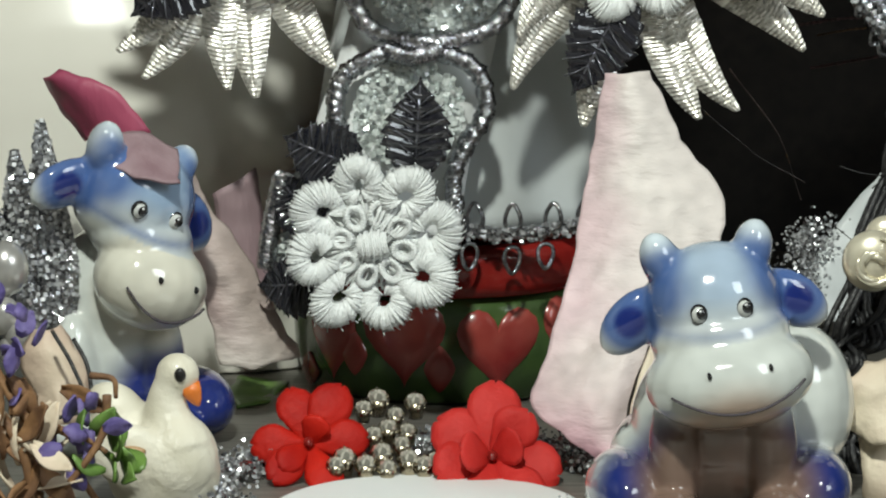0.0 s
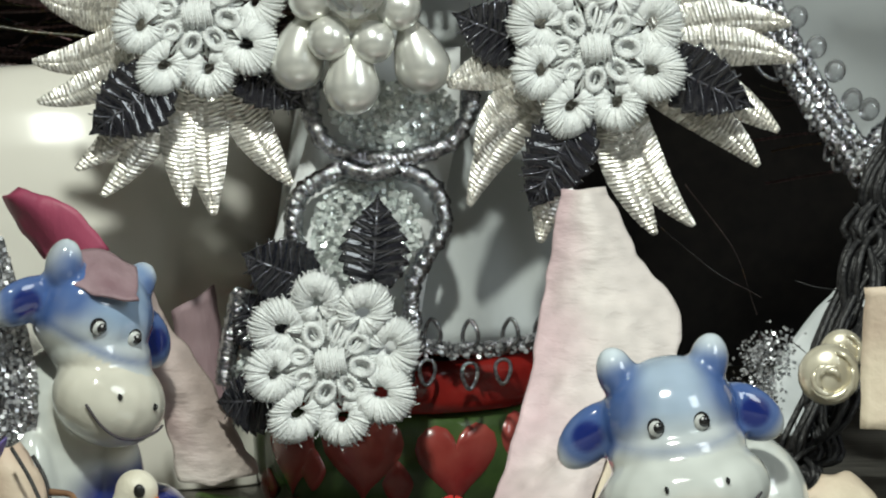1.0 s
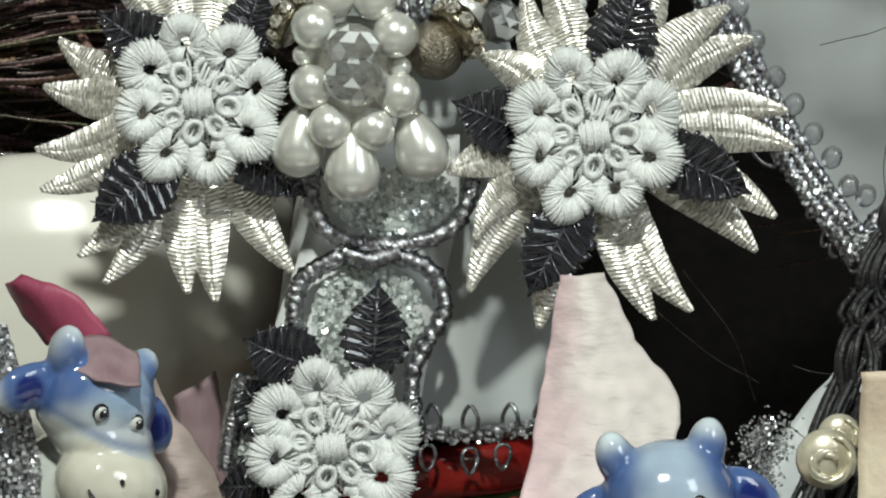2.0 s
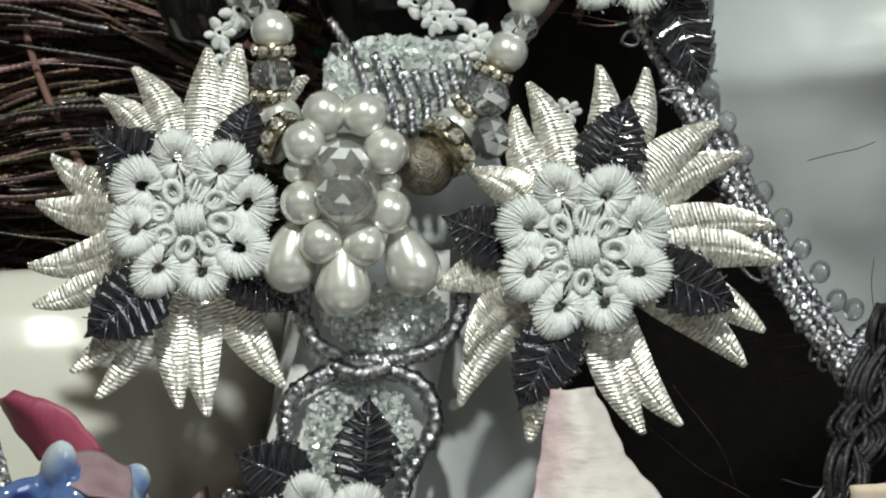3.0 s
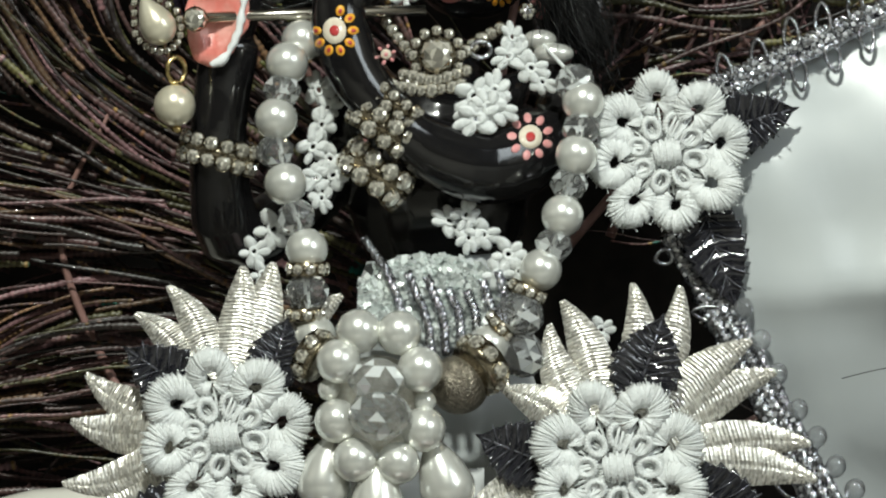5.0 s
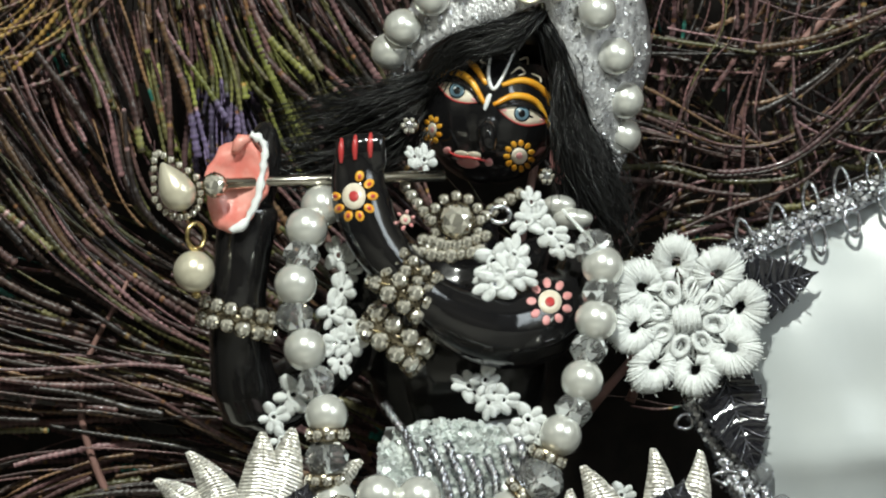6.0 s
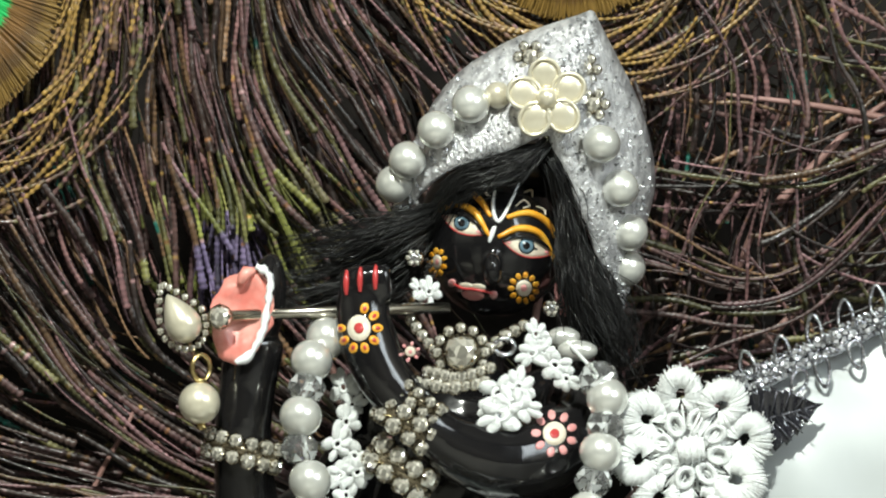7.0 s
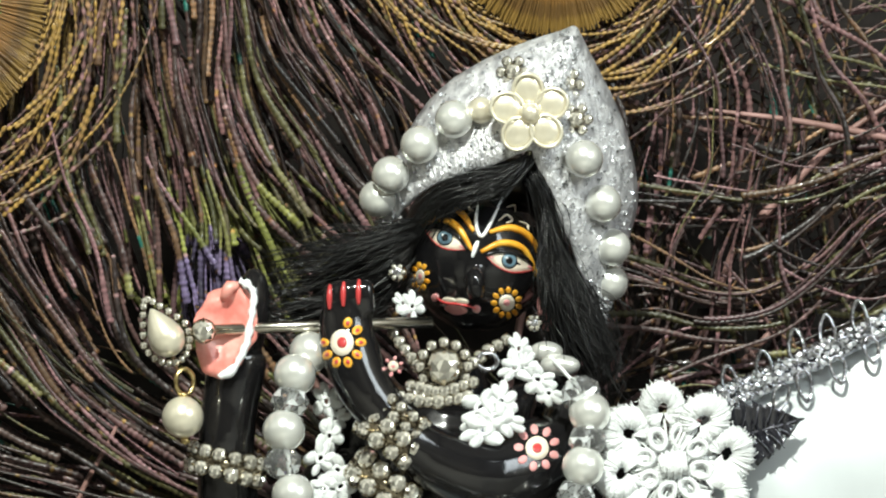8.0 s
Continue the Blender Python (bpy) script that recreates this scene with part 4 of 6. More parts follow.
lock([(15.4, 1, 159.3), (8.7, 0, 158.0), (2.9, 1, 154.8), (-1.7, 4, 148.7)], 170, 0.7, wild=0.8)
lock([(14.6, 1, 159.3), (16.2, 0, 156.7), (18.3, 1, 151.7), (19.1, 3, 146.0)], 150, 0.7, wild=0.8)
lock([(12.1, 0, 158.4), (8.7, -2, 155.5), (3.7, -2, 153.8), (0.4, 0, 151.0)], 60, 0.6, wild=0.9)
lock([(-1.5, 5, 149.5), (-8.5, 4, 147.5), (-16.1, 5, 144.9), (-24.6, 6, 144.4)], 60, 1.6, r=0.06, wild=3.0)
lock([(17.5, 3, 150.0), (20.5, 1, 141.0), (23.5, 0, 134.0), (27.0, 1, 128.0)], 45, 1.4, r=0.055, wild=3.2)
lock([(15.0, 0, 158.5), (9.5, -2, 156.5), (4.5, -2, 155.0), (1.0, -1, 152.0)], 50, 0.9, r=0.055, wild=1.8)
lock([(15.0, -1.5, 160.0), (12.5, -2, 157.5), (9.5, -2, 156.0), (6.0, -1.5, 155.0)], 110, 0.9, wild=0.9)
lock([(17.5, -1, 152.0), (18.5, -2, 147.0), (19.0, -2, 141.0)], 40, 0.9, r=0.055, wild=2.0)
stuff(part("strand", g, HAIR, wig, "loose black strands"))

# crown
CLOTH = material("silver_brocade", (0.9, 0.9, 0.91), 0.3, 0.45, colour2=(0.4, 0.4, 0.42), scale=700, bump=0.8, bump_scale=2600, detail=6, stretch=(1, 1, 0.6))
crown = thing("crown", "pointed silver brocade crown with pearls", "crown")
outer = smooth_line([(-7.5, 14, 150.7), (-1.6, 10, 166.2), (8.1, 6, 174.5), (19.0, 4, 178.5), (22.2, 4, 179.5), (23.7, 5, 176.6), (27.9, 8, 168.8), (31.3, 12, 157.9), (30.3, 15, 148.7), (26.7, 17, 136.8)], 44)
inner = smooth_line([(-5.5, 8, 150.9), (0.6, 2, 156.1), (7.9, -1, 158.4), (13.7, -2, 160.6), (15.2, -2, 161.1), (16.2, -1.5, 159.2), (19.1, 0, 152.5), (21.6, 3, 145.9), (24.2, 7, 140.1), (25.8, 11, 135.1)], 44)
grid = [[a.lerp(b, k / 9) + Vector((0.12 * math.sin(i * 7.3 + k), -2.2 * math.sin(math.pi * k / 9) + 0.15 * math.sin(i * 3.1 + k * 2.2), 0.1 * math.sin(k * 5 + i))) for k in range(10)] for i, (a, b) in enumerate(zip(inner, outer))]
part("band", sheet(grid, 0.7), CLOTH, crown)
spots = []
for i, (a, b) in enumerate(zip(inner, outer)):
    for _ in range(60):
        k = rnd.uniform(0.06, 0.94)
        spots.append(a.lerp(b, k) + Vector((rnd.uniform(-0.6, 0.6), -2.2 * math.sin(math.pi * k) - 0.4, rnd.uniform(-0.6, 0.6))))
stuff(part("glitter", chaff(spots, 0.26, 30), GLITTER, crown, "silver glitter weave", smooth=False))
for c in ((-7.3, 7, 154.5), (-5.3, 4, 157.9), (-1.0, 1, 162.2), (4.1, -1, 165.8), (23.2, -1, 159.8), (26.0, 3, 153.4), (27.5, 7, 147.0), (27.2, 10, 141.8)):
    pearl(crown, c, 2.85, PEARL)
pearl(crown, (8.1, -1, 167.1), 2.0, IVORY)
fl = part("pearl_flower", Geo().add(ball((0, 0, 0), 1.6, 16, 10)), IVORY, crown, "pearl flower with five petals", turn=pose(*(15.2, -5, 166.4)))
for k in range(5):
    a = radians(95 + 72 * k)
    g = Geo().add(ball((0, 0, 0), 2.35, 22, 14, (1.0, 0.42, 1.08)))
    g.add(tube([(2.2 * math.cos(t), -0.75 - 0.1 * math.sin(t), 2.4 * math.sin(t)) for t in [2 * math.pi * q / 24 for q in range(24)]], 0.3, 6, closed=True))
    part("petal", g, IVORY, fl, turn=pose(3.45 * math.cos(a), 0.7, 3.45 * math.sin(a), 8 * math.sin(a), 90 - math.degrees(a), 0))
for c in ((12.9, 1, 172.9), (21.0, 1, 170.9), (22.1, 0, 165.7)):
    hub = stone(crown, c, 1.2, label="small rhinestone flower")
    for k in range(6):
        a = 2 * math.pi * k / 6
        stone(crown, (c[0] + 1.75 * math.cos(a), c[1] + 0.4, c[2] + 1.75 * math.sin(a)), 0.75)

# flute with its pearl pendant
flute = thing("flute", "thin steel flute with pearl pendant end", "flute")
part("rod", tube([(-33.8, -9, 135.0), (-16.3, -5, 135.6), (0.7, -3, 136.0)], 0.85, 12), ROD, flute)
part("drop_pearl", Geo().add(lathe([(0.3, -3.2), (1.3, -2.9), (2.2, -2.1), (2.65, -0.9), (2.5, 0.5), (1.9, 1.9), (1.2, 3.1), (0.55, 4.0), (0.15, 4.4)], 22)), IVORY, flute, "ivory teardrop pearl", turn=pose(*(-38.0, -10, 134.3), 0, -28, 0))
for k in range(22):
    a = 2 * math.pi * k / 22
    u, w = 3.4 * math.cos(a), 4.6 * math.sin(a) * (1.05 if math.sin(a) > 0 else 0.95)
    u *= 1 - 0.5 * max(0, math.sin(a))
    w *= 1 + 0.18 * max(0, math.sin(a)) ** 3
    c0, s0 = math.cos(radians(28)), math.sin(radians(28))
    q = Vector((-38.2, -9, 134.5))
    stone(flute, (q.x + u * c0 - w * s0, q.y + 0.5, q.z + u * s0 + w * c0), 0.56)
stone(flute, (-32.4, -11, 134.9), 1.7, label="round clear rhinestone in a claw")
part("ring", Geo().add(ring((0, 0, 0), 1.5, 0.4, 20, 8, "y", squash=1.25)), GOLD, flute, turn=pose(*(-35.3, -9, 127.6), 0, 0, 35))
pearl(flute, (-35.6, -9, 122.5), 3.05, IVORY)
for c in ((-35.5, -9, 125.7), (-35.3, -9, 119.1)):
    part("cap", Geo().add(ball((0, 0, 0), 0.8, 10, 7, (1, 1, 0.7))), GOLD, flute, turn=pose(*c))

# bracelets and necklace of stones
rnd = random.Random(33)


def bracelet(label, a, b, wide, rows, cols, bulge=3.0):
    ob = thing("bracelet", label, "bracelet", group="rhinestone bracelets")
    a, b = Vector(a), Vector(b)
    d = (b - a).normalized()
    s = d.cross(Vector((0, -1, 0))).normalized()
    back = []
    for i in range(cols):
        t = i / (cols - 1)
        th = math.pi * (t - 0.5)
        for j in range(rows):
            k = j - (rows - 1) / 2
            p = a.lerp(b, 0.5) + d * (b - a).length / 2 * math.sin(th) + Vector((0, -bulge * math.cos(th), 0)) + s * k * wide / rows
            stone(ob, p, 0.48 * wide / rows * rnd.uniform(0.92, 1.1), d * math.sin(th) * 0.9 + Vector((0, -math.cos(th), 0)) + s * 0.25 * k)
        back.append(a.lerp(b, 0.5) + d * (b - a).length / 2 * math.sin(th) * 0.95 + Vector((0, -bulge * math.cos(th) * 0.9 + 0.6, 0)))
    part("band", tube(back, wide * 0.25, 8), STEEL, ob)
    return ob


bracelet("clear rhinestone bracelet in claw settings on the wrist", (-9.1, -9, 122.0), (-2.2, -9, 116.3), 5.0, 2, 6, 4.5)
bracelet("clear rhinestone bracelet in claw settings on the forearm", (-10.4, -6, 115.4), (-3.1, -6, 109.6), 6.0, 2, 6, 4.5)
bracelet("clear rhinestone bracelet above the wrist", (-6.4, -10, 124.5), (-0.9, -10, 120.2), 3.6, 2, 6, 3.5)
bracelet("clear rhinestone bracelet round the lifted wrist", (-34.7, -3, 116.8), (-24.5, -3, 114.2), 4.8, 2, 8, 4.0)
necklace = thing("necklace", "rhinestone necklace with round clear pendant stone", "necklace")
stone(necklace, (2.3, -9, 129.5), 2.5, label="large round pale stone")
q = Vector((2.3, -8, 129.5))
for k in range(12):
    a = 2 * math.pi * k / 12
    stone(necklace, (q.x + 3.5 * math.cos(a), q.y, q.z + 3.5 * math.sin(a)), 0.8)
for p in smooth_line([(-5.0, -2, 134.3), (-2.9, -5, 131.4), (-0.5, -7, 128.5)], 6) + smooth_line([(5.3, -7, 129.2), (8.2, -5, 131.3), (11.5, -2, 133.3)], 6) + smooth_line([(-4.2, -8, 125.2), (0.7, -9, 124.4), (5.6, -8, 125.2)], 8) + smooth_line([(-2.5, -8, 126.7), (1.6, -9, 125.9), (6.5, -8, 127.2)], 8):
    stone(necklace, p, rnd.uniform(0.85, 1.15))
part("clasp", Geo().add(ring((0, 0, 0), 1.5, 0.45, 16, 6, "y", squash=0.8)), CHROME, necklace, turn=pose(*(8.6, -6, 130.2)))
for c, r in (((-4.5, 5, 143.5), 1.5), ((15.7, 3, 135.8), 1.4)):
    ear = thing("earring", "small silver rhinestone earring", "earring", group="earrings")
    pearl(ear, c, r, CHROME, name="stud")
    for k in range(6):
        a = k * math.pi / 3
        stone(ear, (c[0] + r * 0.6 * math.cos(a), c[1] - r * 0.8, c[2] + r * 0.6 * math.sin(a)), 0.4)

# lace sprigs on the bodice
sprigs = thing("bodice_lace", "white thread lace sprigs on the bodice", "lace")


def lace_lobe(r, seed):
    """A small padded oval of satin stitches with a frayed rim."""
    rnd = random.Random(seed)
    g = Geo().add(ball((0, 0, 0), r, 16, 8, (1.0, 0.72, 0.3)))
    for i in range(26):
        u = -0.98 + 1.96 * (i + rnd.uniform(-0.3, 0.3)) / 25
        h = 0.72 * math.sqrt(max(0.03, 1 - u * u)) * rnd.uniform(0.95, 1.1)
        top = 0.42 * math.sqrt(max(0.03, 1 - u * u))
        lean = rnd.uniform(-0.06, 0.12)
        g.add(tube([((u - lean) * r, -h * r, -0.05 * r), (u * r, -0.55 * h * r, top * 0.8 * r), (u * r, -0.08 * h * r, top * 0.75 * r), (u * r, 0.5 * h * r, top * 0.85 * r), ((u + lean) * r, h * r, -0.05 * r)], r * rnd.uniform(0.035, 0.06), 4))
        if i % 4 == 0:
            g.add(tube([(u * r, h * r, 0), ((u + 0.06) * r, (h + 0.14) * r, 0.1 * r)], r * 0.02, 4))
    return g


g = Geo()
for k in range(6):
    a = 2 * math.pi * k / 6 + 0.3 * math.sin(k * 5)
    lobe = lace_lobe(1.05 + 0.2 * math.sin(k * 3.7), k)
    g.add((lobe.v, lobe.f), turn=pose(1.65 * math.cos(a), 1.5 * math.sin(a), 0.25 * (k % 2), 14 * math.sin(k * 2.1), 12 * math.cos(k * 1.3), math.degrees(a) + 12 * math.sin(k * 4.0)))
g.add(ring((0, 0, 0.2), 0.62, 0.3, 16, 6, "z", knobs=1))
BUD = g.data("bud", LACE)
for c, s, a in (((13.2, -6, 132.0), 0.9, 100), ((12.6, -7, 129.2), 1.0, 200), ((15.9, -7, 127.5), 1.1, -20), ((17.5, -7, 125.5), 0.9, -40), ((14.3, -7, 129.6), 0.8, 60), ((7.6, -9, 123.5), 1.3, 30), ((10.5, -9, 124.3), 1.2, 80), ((8.0, -10, 120.3), 1.4, 200),
                ((11.3, -9.5, 121.5), 1.1, -30), ((9.7, -10, 121.9), 1.2, 120), ((6.4, -9, 121.1), 0.9, 250)):
    part("bud", BUD, LACE, sprigs, turn=pose(*c, 90, 0, 0) @ pose(0, 0, 0, 0, 0, a) @ Matrix.Diagonal((s * 1.0, s * 0.8, s, 1)))
for c, s, a in (((-14.5, -4, 119.5), 1.0, 90), ((-15.8, -5, 116.3), 1.1, 60), ((-13.3, -6, 114.6), 1.0, -30), ((-12.9, -6, 112.2), 1.1, 40), ((-15.4, -6, 111.8), 1.0, 200), ((-14.6, -6, 108.9), 0.9, -80), ((-14.9, -3, 124.5), 1.1, 100), ((-13.7, -3, 122.0), 0.9, 10),
                ((3.9, -5, 105.4), 1.1, 150), ((6.3, -6, 106.3), 1.0, 60), ((8.8, -6, 103.4), 1.1, -20), ((6.7, -6, 103.0), 1.0, -100), ((-2.3, 1, 138.4), 0.9, 90), ((-3.7, 1, 138.8), 0.7, 120)):
    part("bud", BUD, LACE, sprigs, turn=pose(*c, 90, 0, 0) @ pose(0, 0, 0, 0, 0, a) @ Matrix.Diagonal((s * 1.0, s * 0.8, s, 1)))
for c, s in (((12.3, -12, 100.8), 1.0), ((10.7, -12, 98.0), 0.9), ((13.9, -12, 98.3), 0.9), ((-24.3, -10, 101.4), 0.9), ((-23.0, -12, 98.2), 0.8), ((25.6, -12, 89.8), 0.8), ((-21.5, -8, 104.5), 1.2)):
    part("bud", BUD, LACE, sprigs, turn=pose(*c, 90, 0, 0) @ Matrix.Diagonal((s, s, s, 1)))


# ---- things on the altar top ----
GLAZE = painted("blue_white_glaze", 0.1, 0.8)
CLAY = painted("matt_paint", 0.45, 0.1, bump=0.4)
MARBLE = material("white_ceramic", (0.83, 0.81, 0.74), 0.25, colour2=(0.77, 0.74, 0.67), scale=25, coat=0.4)
SKIN = painted("petal_skin", 0.55, 0.0, bump=0.7, bump_scale=520, stretch=(0.65, 1, 1.7))
RUBY = material("red_enamel", (0.26, 0.016, 0.013), 0.2, colour2=(0.18, 0.012, 0.01), scale=150, coat=0.5)
GREEN = material("green_enamel", (0.06, 0.11, 0.03), 0.25, colour2=(0.035, 0.065, 0.02), scale=120, coat=0.5)
ROSE = material("rose_enamel", (0.36, 0.07, 0.055), 0.22, colour2=(0.22, 0.02, 0.02), scale=90, coat=0.6)
REDPETAL = material("red_petal", (0.5, 0.014, 0.006), 0.6, colour2=(0.34, 0.007, 0.004), scale=140, bump=0.3, bump_scale=1200, sub=0.1, spec=0.2)
REDPETAL2 = material("pale_red_petal", (0.6, 0.04, 0.035), 0.6, colour2=(0.45, 0.016, 0.013), scale=140, bump=0.3, bump_scale=1200, sub=0.1, spec=0.2)
MAGENTA = material("magenta_petal", (0.38, 0.07, 0.13), 0.5, colour2=(0.28, 0.05, 0.1), scale=120, bump=0.3, bump_scale=900, stretch=(1, 1, 0.3))
MAUVE = material("mauve_petal", (0.36, 0.26, 0.28), 0.55, colour2=(0.23, 0.14, 0.16), scale=140, bump=0.5, bump_scale=700, stretch=(1, 1, 0.25))
TAN = material("cream_petal", (0.72, 0.63, 0.48), 0.6, colour2=(0.6, 0.46, 0.36), scale=60, bump=0.5, bump_scale=600)
FRESH = material("green_leaf", (0.16, 0.28, 0.06), 0.4, colour2=(0.09, 0.17, 0.04), scale=120, bump=0.3, bump_scale=700)
STALK = material("dry_stalk", (0.3, 0.16, 0.07), 0.7, colour2=(0.16, 0.08, 0.04), scale=300, bump=0.5, bump_scale=900)
VIOLET = material("violet_petal", (0.1, 0.075, 0.25), 0.6, colour2=(0.2, 0.16, 0.38), scale=300, bump=0.3)
YARN = material("black_yarn", (0.01, 0.01, 0.012), 0.45, colour2=(0.03, 0.03, 0.03), scale=1200, bump=0.6)
GREYPEARL = material("silver_pearl", (0.55, 0.54, 0.52), 0.25, 0.6, coat=0.6)


def mix(a, b, t):
    t = max(0.0, min(1.0, t))
    t = t * t * (3 - 2 * t)
    return tuple(x + (y - x) * t for x, y in zip(a, b))


def near(p, c, r, soft):
    return max(0.0, min(1.0, (r + soft - (p - Vector(c)).length) / soft))


# painted stand
stand = thing("doll_stand", "round red and green enamel stand with painted hearts", "stand")
SC = Vector((0.5, 14, 0))
part("body", lathe([(20.5, 0), (21.5, 0.8), (22.6, 5), (22.8, 9), (22.3, 13.5), (21.5, 16)], 56, SC), GREEN, stand)
part("rim", lathe([(21.5, 16.05), (22.6, 16.2), (22.9, 18), (22.9, 21.5), (22.2, 23.2), (18, 23.4)], 56, SC), RUBY, stand, "dark red enamel rim")


def on_stand(x, z, lift):
    r = 22.7 - 0.018 * (z - 8.5) ** 2 + lift
    u = max(-0.98, min(0.98, (x - SC.x) / r))
    return (SC.x + r * u, SC.y - r * math.sqrt(1 - u * u), z)


def emblem(outline, mat, name):
    """A painted shape with a raised edge on the stand; outline in x, z round its middle."""
    n = len(outline)
    cx, cz = sum(p[0] for p in outline) / n, sum(p[1] for p in outline) / n
    vs, fs = [on_stand(cx, cz, 0.3)], []
    for s, h in ((0.5, 0.3), (0.93, 0.25), (1.0, -0.3)):
        vs += [on_stand(cx + (x - cx) * s, cz + (z - cz) * s, h) for x, z in outline]
    for j in range(n):
        k = (j + 1) % n
        fs.append((0, 1 + j, 1 + k))
        for i in range(2):
            fs.append((1 + i * n + j, 1 + (i + 1) * n + j, 1 + (i + 1) * n + k, 1 + i * n + k))
    return part(name, (vs, fs), mat, stand)


def heart(c, w, h):
    out = []
    for k in range(28):
        t = 2 * math.pi * k / 28
        out.append((c[0] + w / 2 * math.sin(t) ** 3, c[2] + h / 2 * (13 * math.cos(t) - 5 * math.cos(2 * t) - 2 * math.cos(3 * t) - math.cos(4 * t)) / 14))
    return out


def lozenge(c, w, h):
    return [(c[0] + w / 2 * (abs(math.cos(a)) ** 1.5) * (1 if math.cos(a) > 0 else -1), c[2] + h / 2 * (abs(math.sin(a)) ** 1.5) * (1 if math.sin(a) > 0 else -1)) for a in [2 * math.pi * k / 20 for k in range(20)]]


for c, w, h in (((8.0, -8, 9.2), 12.5, 12.5), ((-5.6, -8, 10.2), 12.5, 12.5), ((18.5, -6, 10.6), 8, 11), ((-16.0, -2, 9.0), 7, 11)):
    emblem(heart(c, w, h), ROSE, "heart")
for c, w, h in (((-0.5, -8, 5.8), 4.8, 7.5), ((-12.9, -4, 7.3), 4, 7), ((-19.7, 2, 3.1), 3, 6)):
    emblem(lozenge(c, w, h), ROSE, "lozenge")

# white ceramic figure behind
g = Geo().add(blob([((-54.2, 24, 34.2), (34, 14, 30)), ((-64.7, 24, 18.6), (26, 14, 40)), ((-32.9, 26, 38.2), (15, 9, 26), (0, 35, 0)), ((-30.4, 24, 19.5), (12, 10, 26), (0, -12, 0)), ((-41.7, 24, 7.2), (24, 10, 36)),
                    ((-34.7, 14, 32.3), (3, 3, 3.2)), ((-27.4, 18, 36.0), (8, 5, 4), (0, 30, 0))], 1.2, 10))
for i, v in enumerate(g.v):
    if v[2] < 0.2:
        g.v[i] = (v[0], v[1], 0.2)
thing("ceramic_figure", "smooth white glazed ceramic figure lying behind", "figurine", g, MARBLE)

# seated cow figurines
WHITE_G, BLUE_G, NAVY, INK = (0.62, 0.65, 0.62), (0.05, 0.11, 0.31), (0.012, 0.025, 0.16), (0.01, 0.01, 0.012)


def cow(label, head, s, turn, roll, brow, chin_shade, shift, muz, wide, navy):
    """A seated cow of glazed ceramic: one mesh; head is the middle of its forehead, s its size, roll the tilt of its head, muz and wide its muzzle."""
    h = Vector(head)
    body = Matrix.Translation(h + Vector((shift, 0, 0))) @ Matrix.Rotation(radians(turn * 0.6), 4, "Z")
    m = Matrix.Translation(h) @ Matrix.Rotation(radians(roll), 4, "Y") @ Matrix.Rotation(radians(turn), 4, "Z")
    ground = -h.z / s
    balls = []
    r3 = lambda *a: tuple(k * s for k in a)

    def lump(base, x, y, z, rx, ry, rz, tilt=0.0):
        g = base @ Matrix.Translation(Vector((x, y, z)) * s) @ Matrix.Rotation(radians(tilt), 4, "Y")
        vs, fs = ball((0, 0, 0), 1, 20, 14, r3(rx, ry, rz))
        balls.append(([g @ Vector(v) for v in vs], fs))

    for a in ((0, 0, 0, 9.2, 8, 8.2), (*muz, *wide), (muz[0] * 0.5, -1.5, -4.2, 0.45 * (9.6 + wide[0]), 8, 5.5), (-6.2 - 0.35 * muz[0], 0, 6.6 - 0.25 * muz[0], 2.7, 2.7, 4.0, -14), (6.2 - 0.35 * muz[0], 0, 6.6 - 0.25 * muz[0], 2.7, 2.7, 4.0, 14),
              (-10.8, 1.0, -1.2, 5.6, 2.0, 3.5, -40), (10.8, 1.0, -1.2, 5.6, 2.0, 3.5, 40)):
        lump(m, *a)
    for a in ((0, 6, -16, 8.5, 8, 11), (0, 9, ground * 0.62, 11.5, 11, 13), (0, 11, ground + 8, 14, 13, 8), (-6.5, 0, ground + 10, 3.6, 3.6, 10), (6.5, 0, ground + 10, 3.6, 3.6, 10),
              (-7, -4, ground + 3, 4.2, 5, 3), (7, -4, ground + 3, 4.2, 5, 3), (-13, 4, ground + 5, 5, 9, 5), (13, 4, ground + 5, 5, 9, 5), (12 if chin_shade else -8, 14, ground + 14, 8, 9, 11)):
        lump(body, *a)

    def paint(p):
        l = (m.inverted() @ p) / s
        k = (body.inverted() @ p) / s
        c = WHITE_G
        c = mix(c, (0.26, 0.38, 0.56), 0.8 * near(l, (0, -3, 5), 5.5, 5) * brow)
        for sx in (-1, 1):
            c = mix(c, BLUE_G, 0.8 * near(l, (sx * 7.5, -3.5, 2.5), 2.2, 4.5))
            c = mix(c, BLUE_G, 0.75 * near(l, (sx * 6.8, -1, 6.5), 2.0, 3.5))
            c = mix(c, BLUE_G, 0.85 * near(l, (sx * 11, 0, -0.6), 3.6, 2.5))
            c = mix(c, NAVY, near(l, (sx * 11.4, -1.2, -1.0), 1.7, 1.0) if l.y < 0.6 else 0)
            c = mix(c, (0.62, 0.7, 0.76), near(l, (sx * 7.2, 0, 10.0), 1.2, 3))
            if sx in navy:
                c = mix(c, NAVY, 0.95 * near(k, (sx * 8, -3, ground + 5), 7.5, 6))
        c = mix(c, BLUE_G, 0.6 * brow * max(0.0, 1 - abs(l.z + 3.0 - 0.012 * l.x * l.x) / 2.0) * (1 if l.y < -2 else 0))
        if l.z < -4.0 and l.y < 4:
            c = mix(c, (0.6, 0.63, 0.6) if chin_shade else (0.66, 0.64, 0.55), near(l, (muz[0], muz[1] - 3, muz[2]), 8.5, 3))
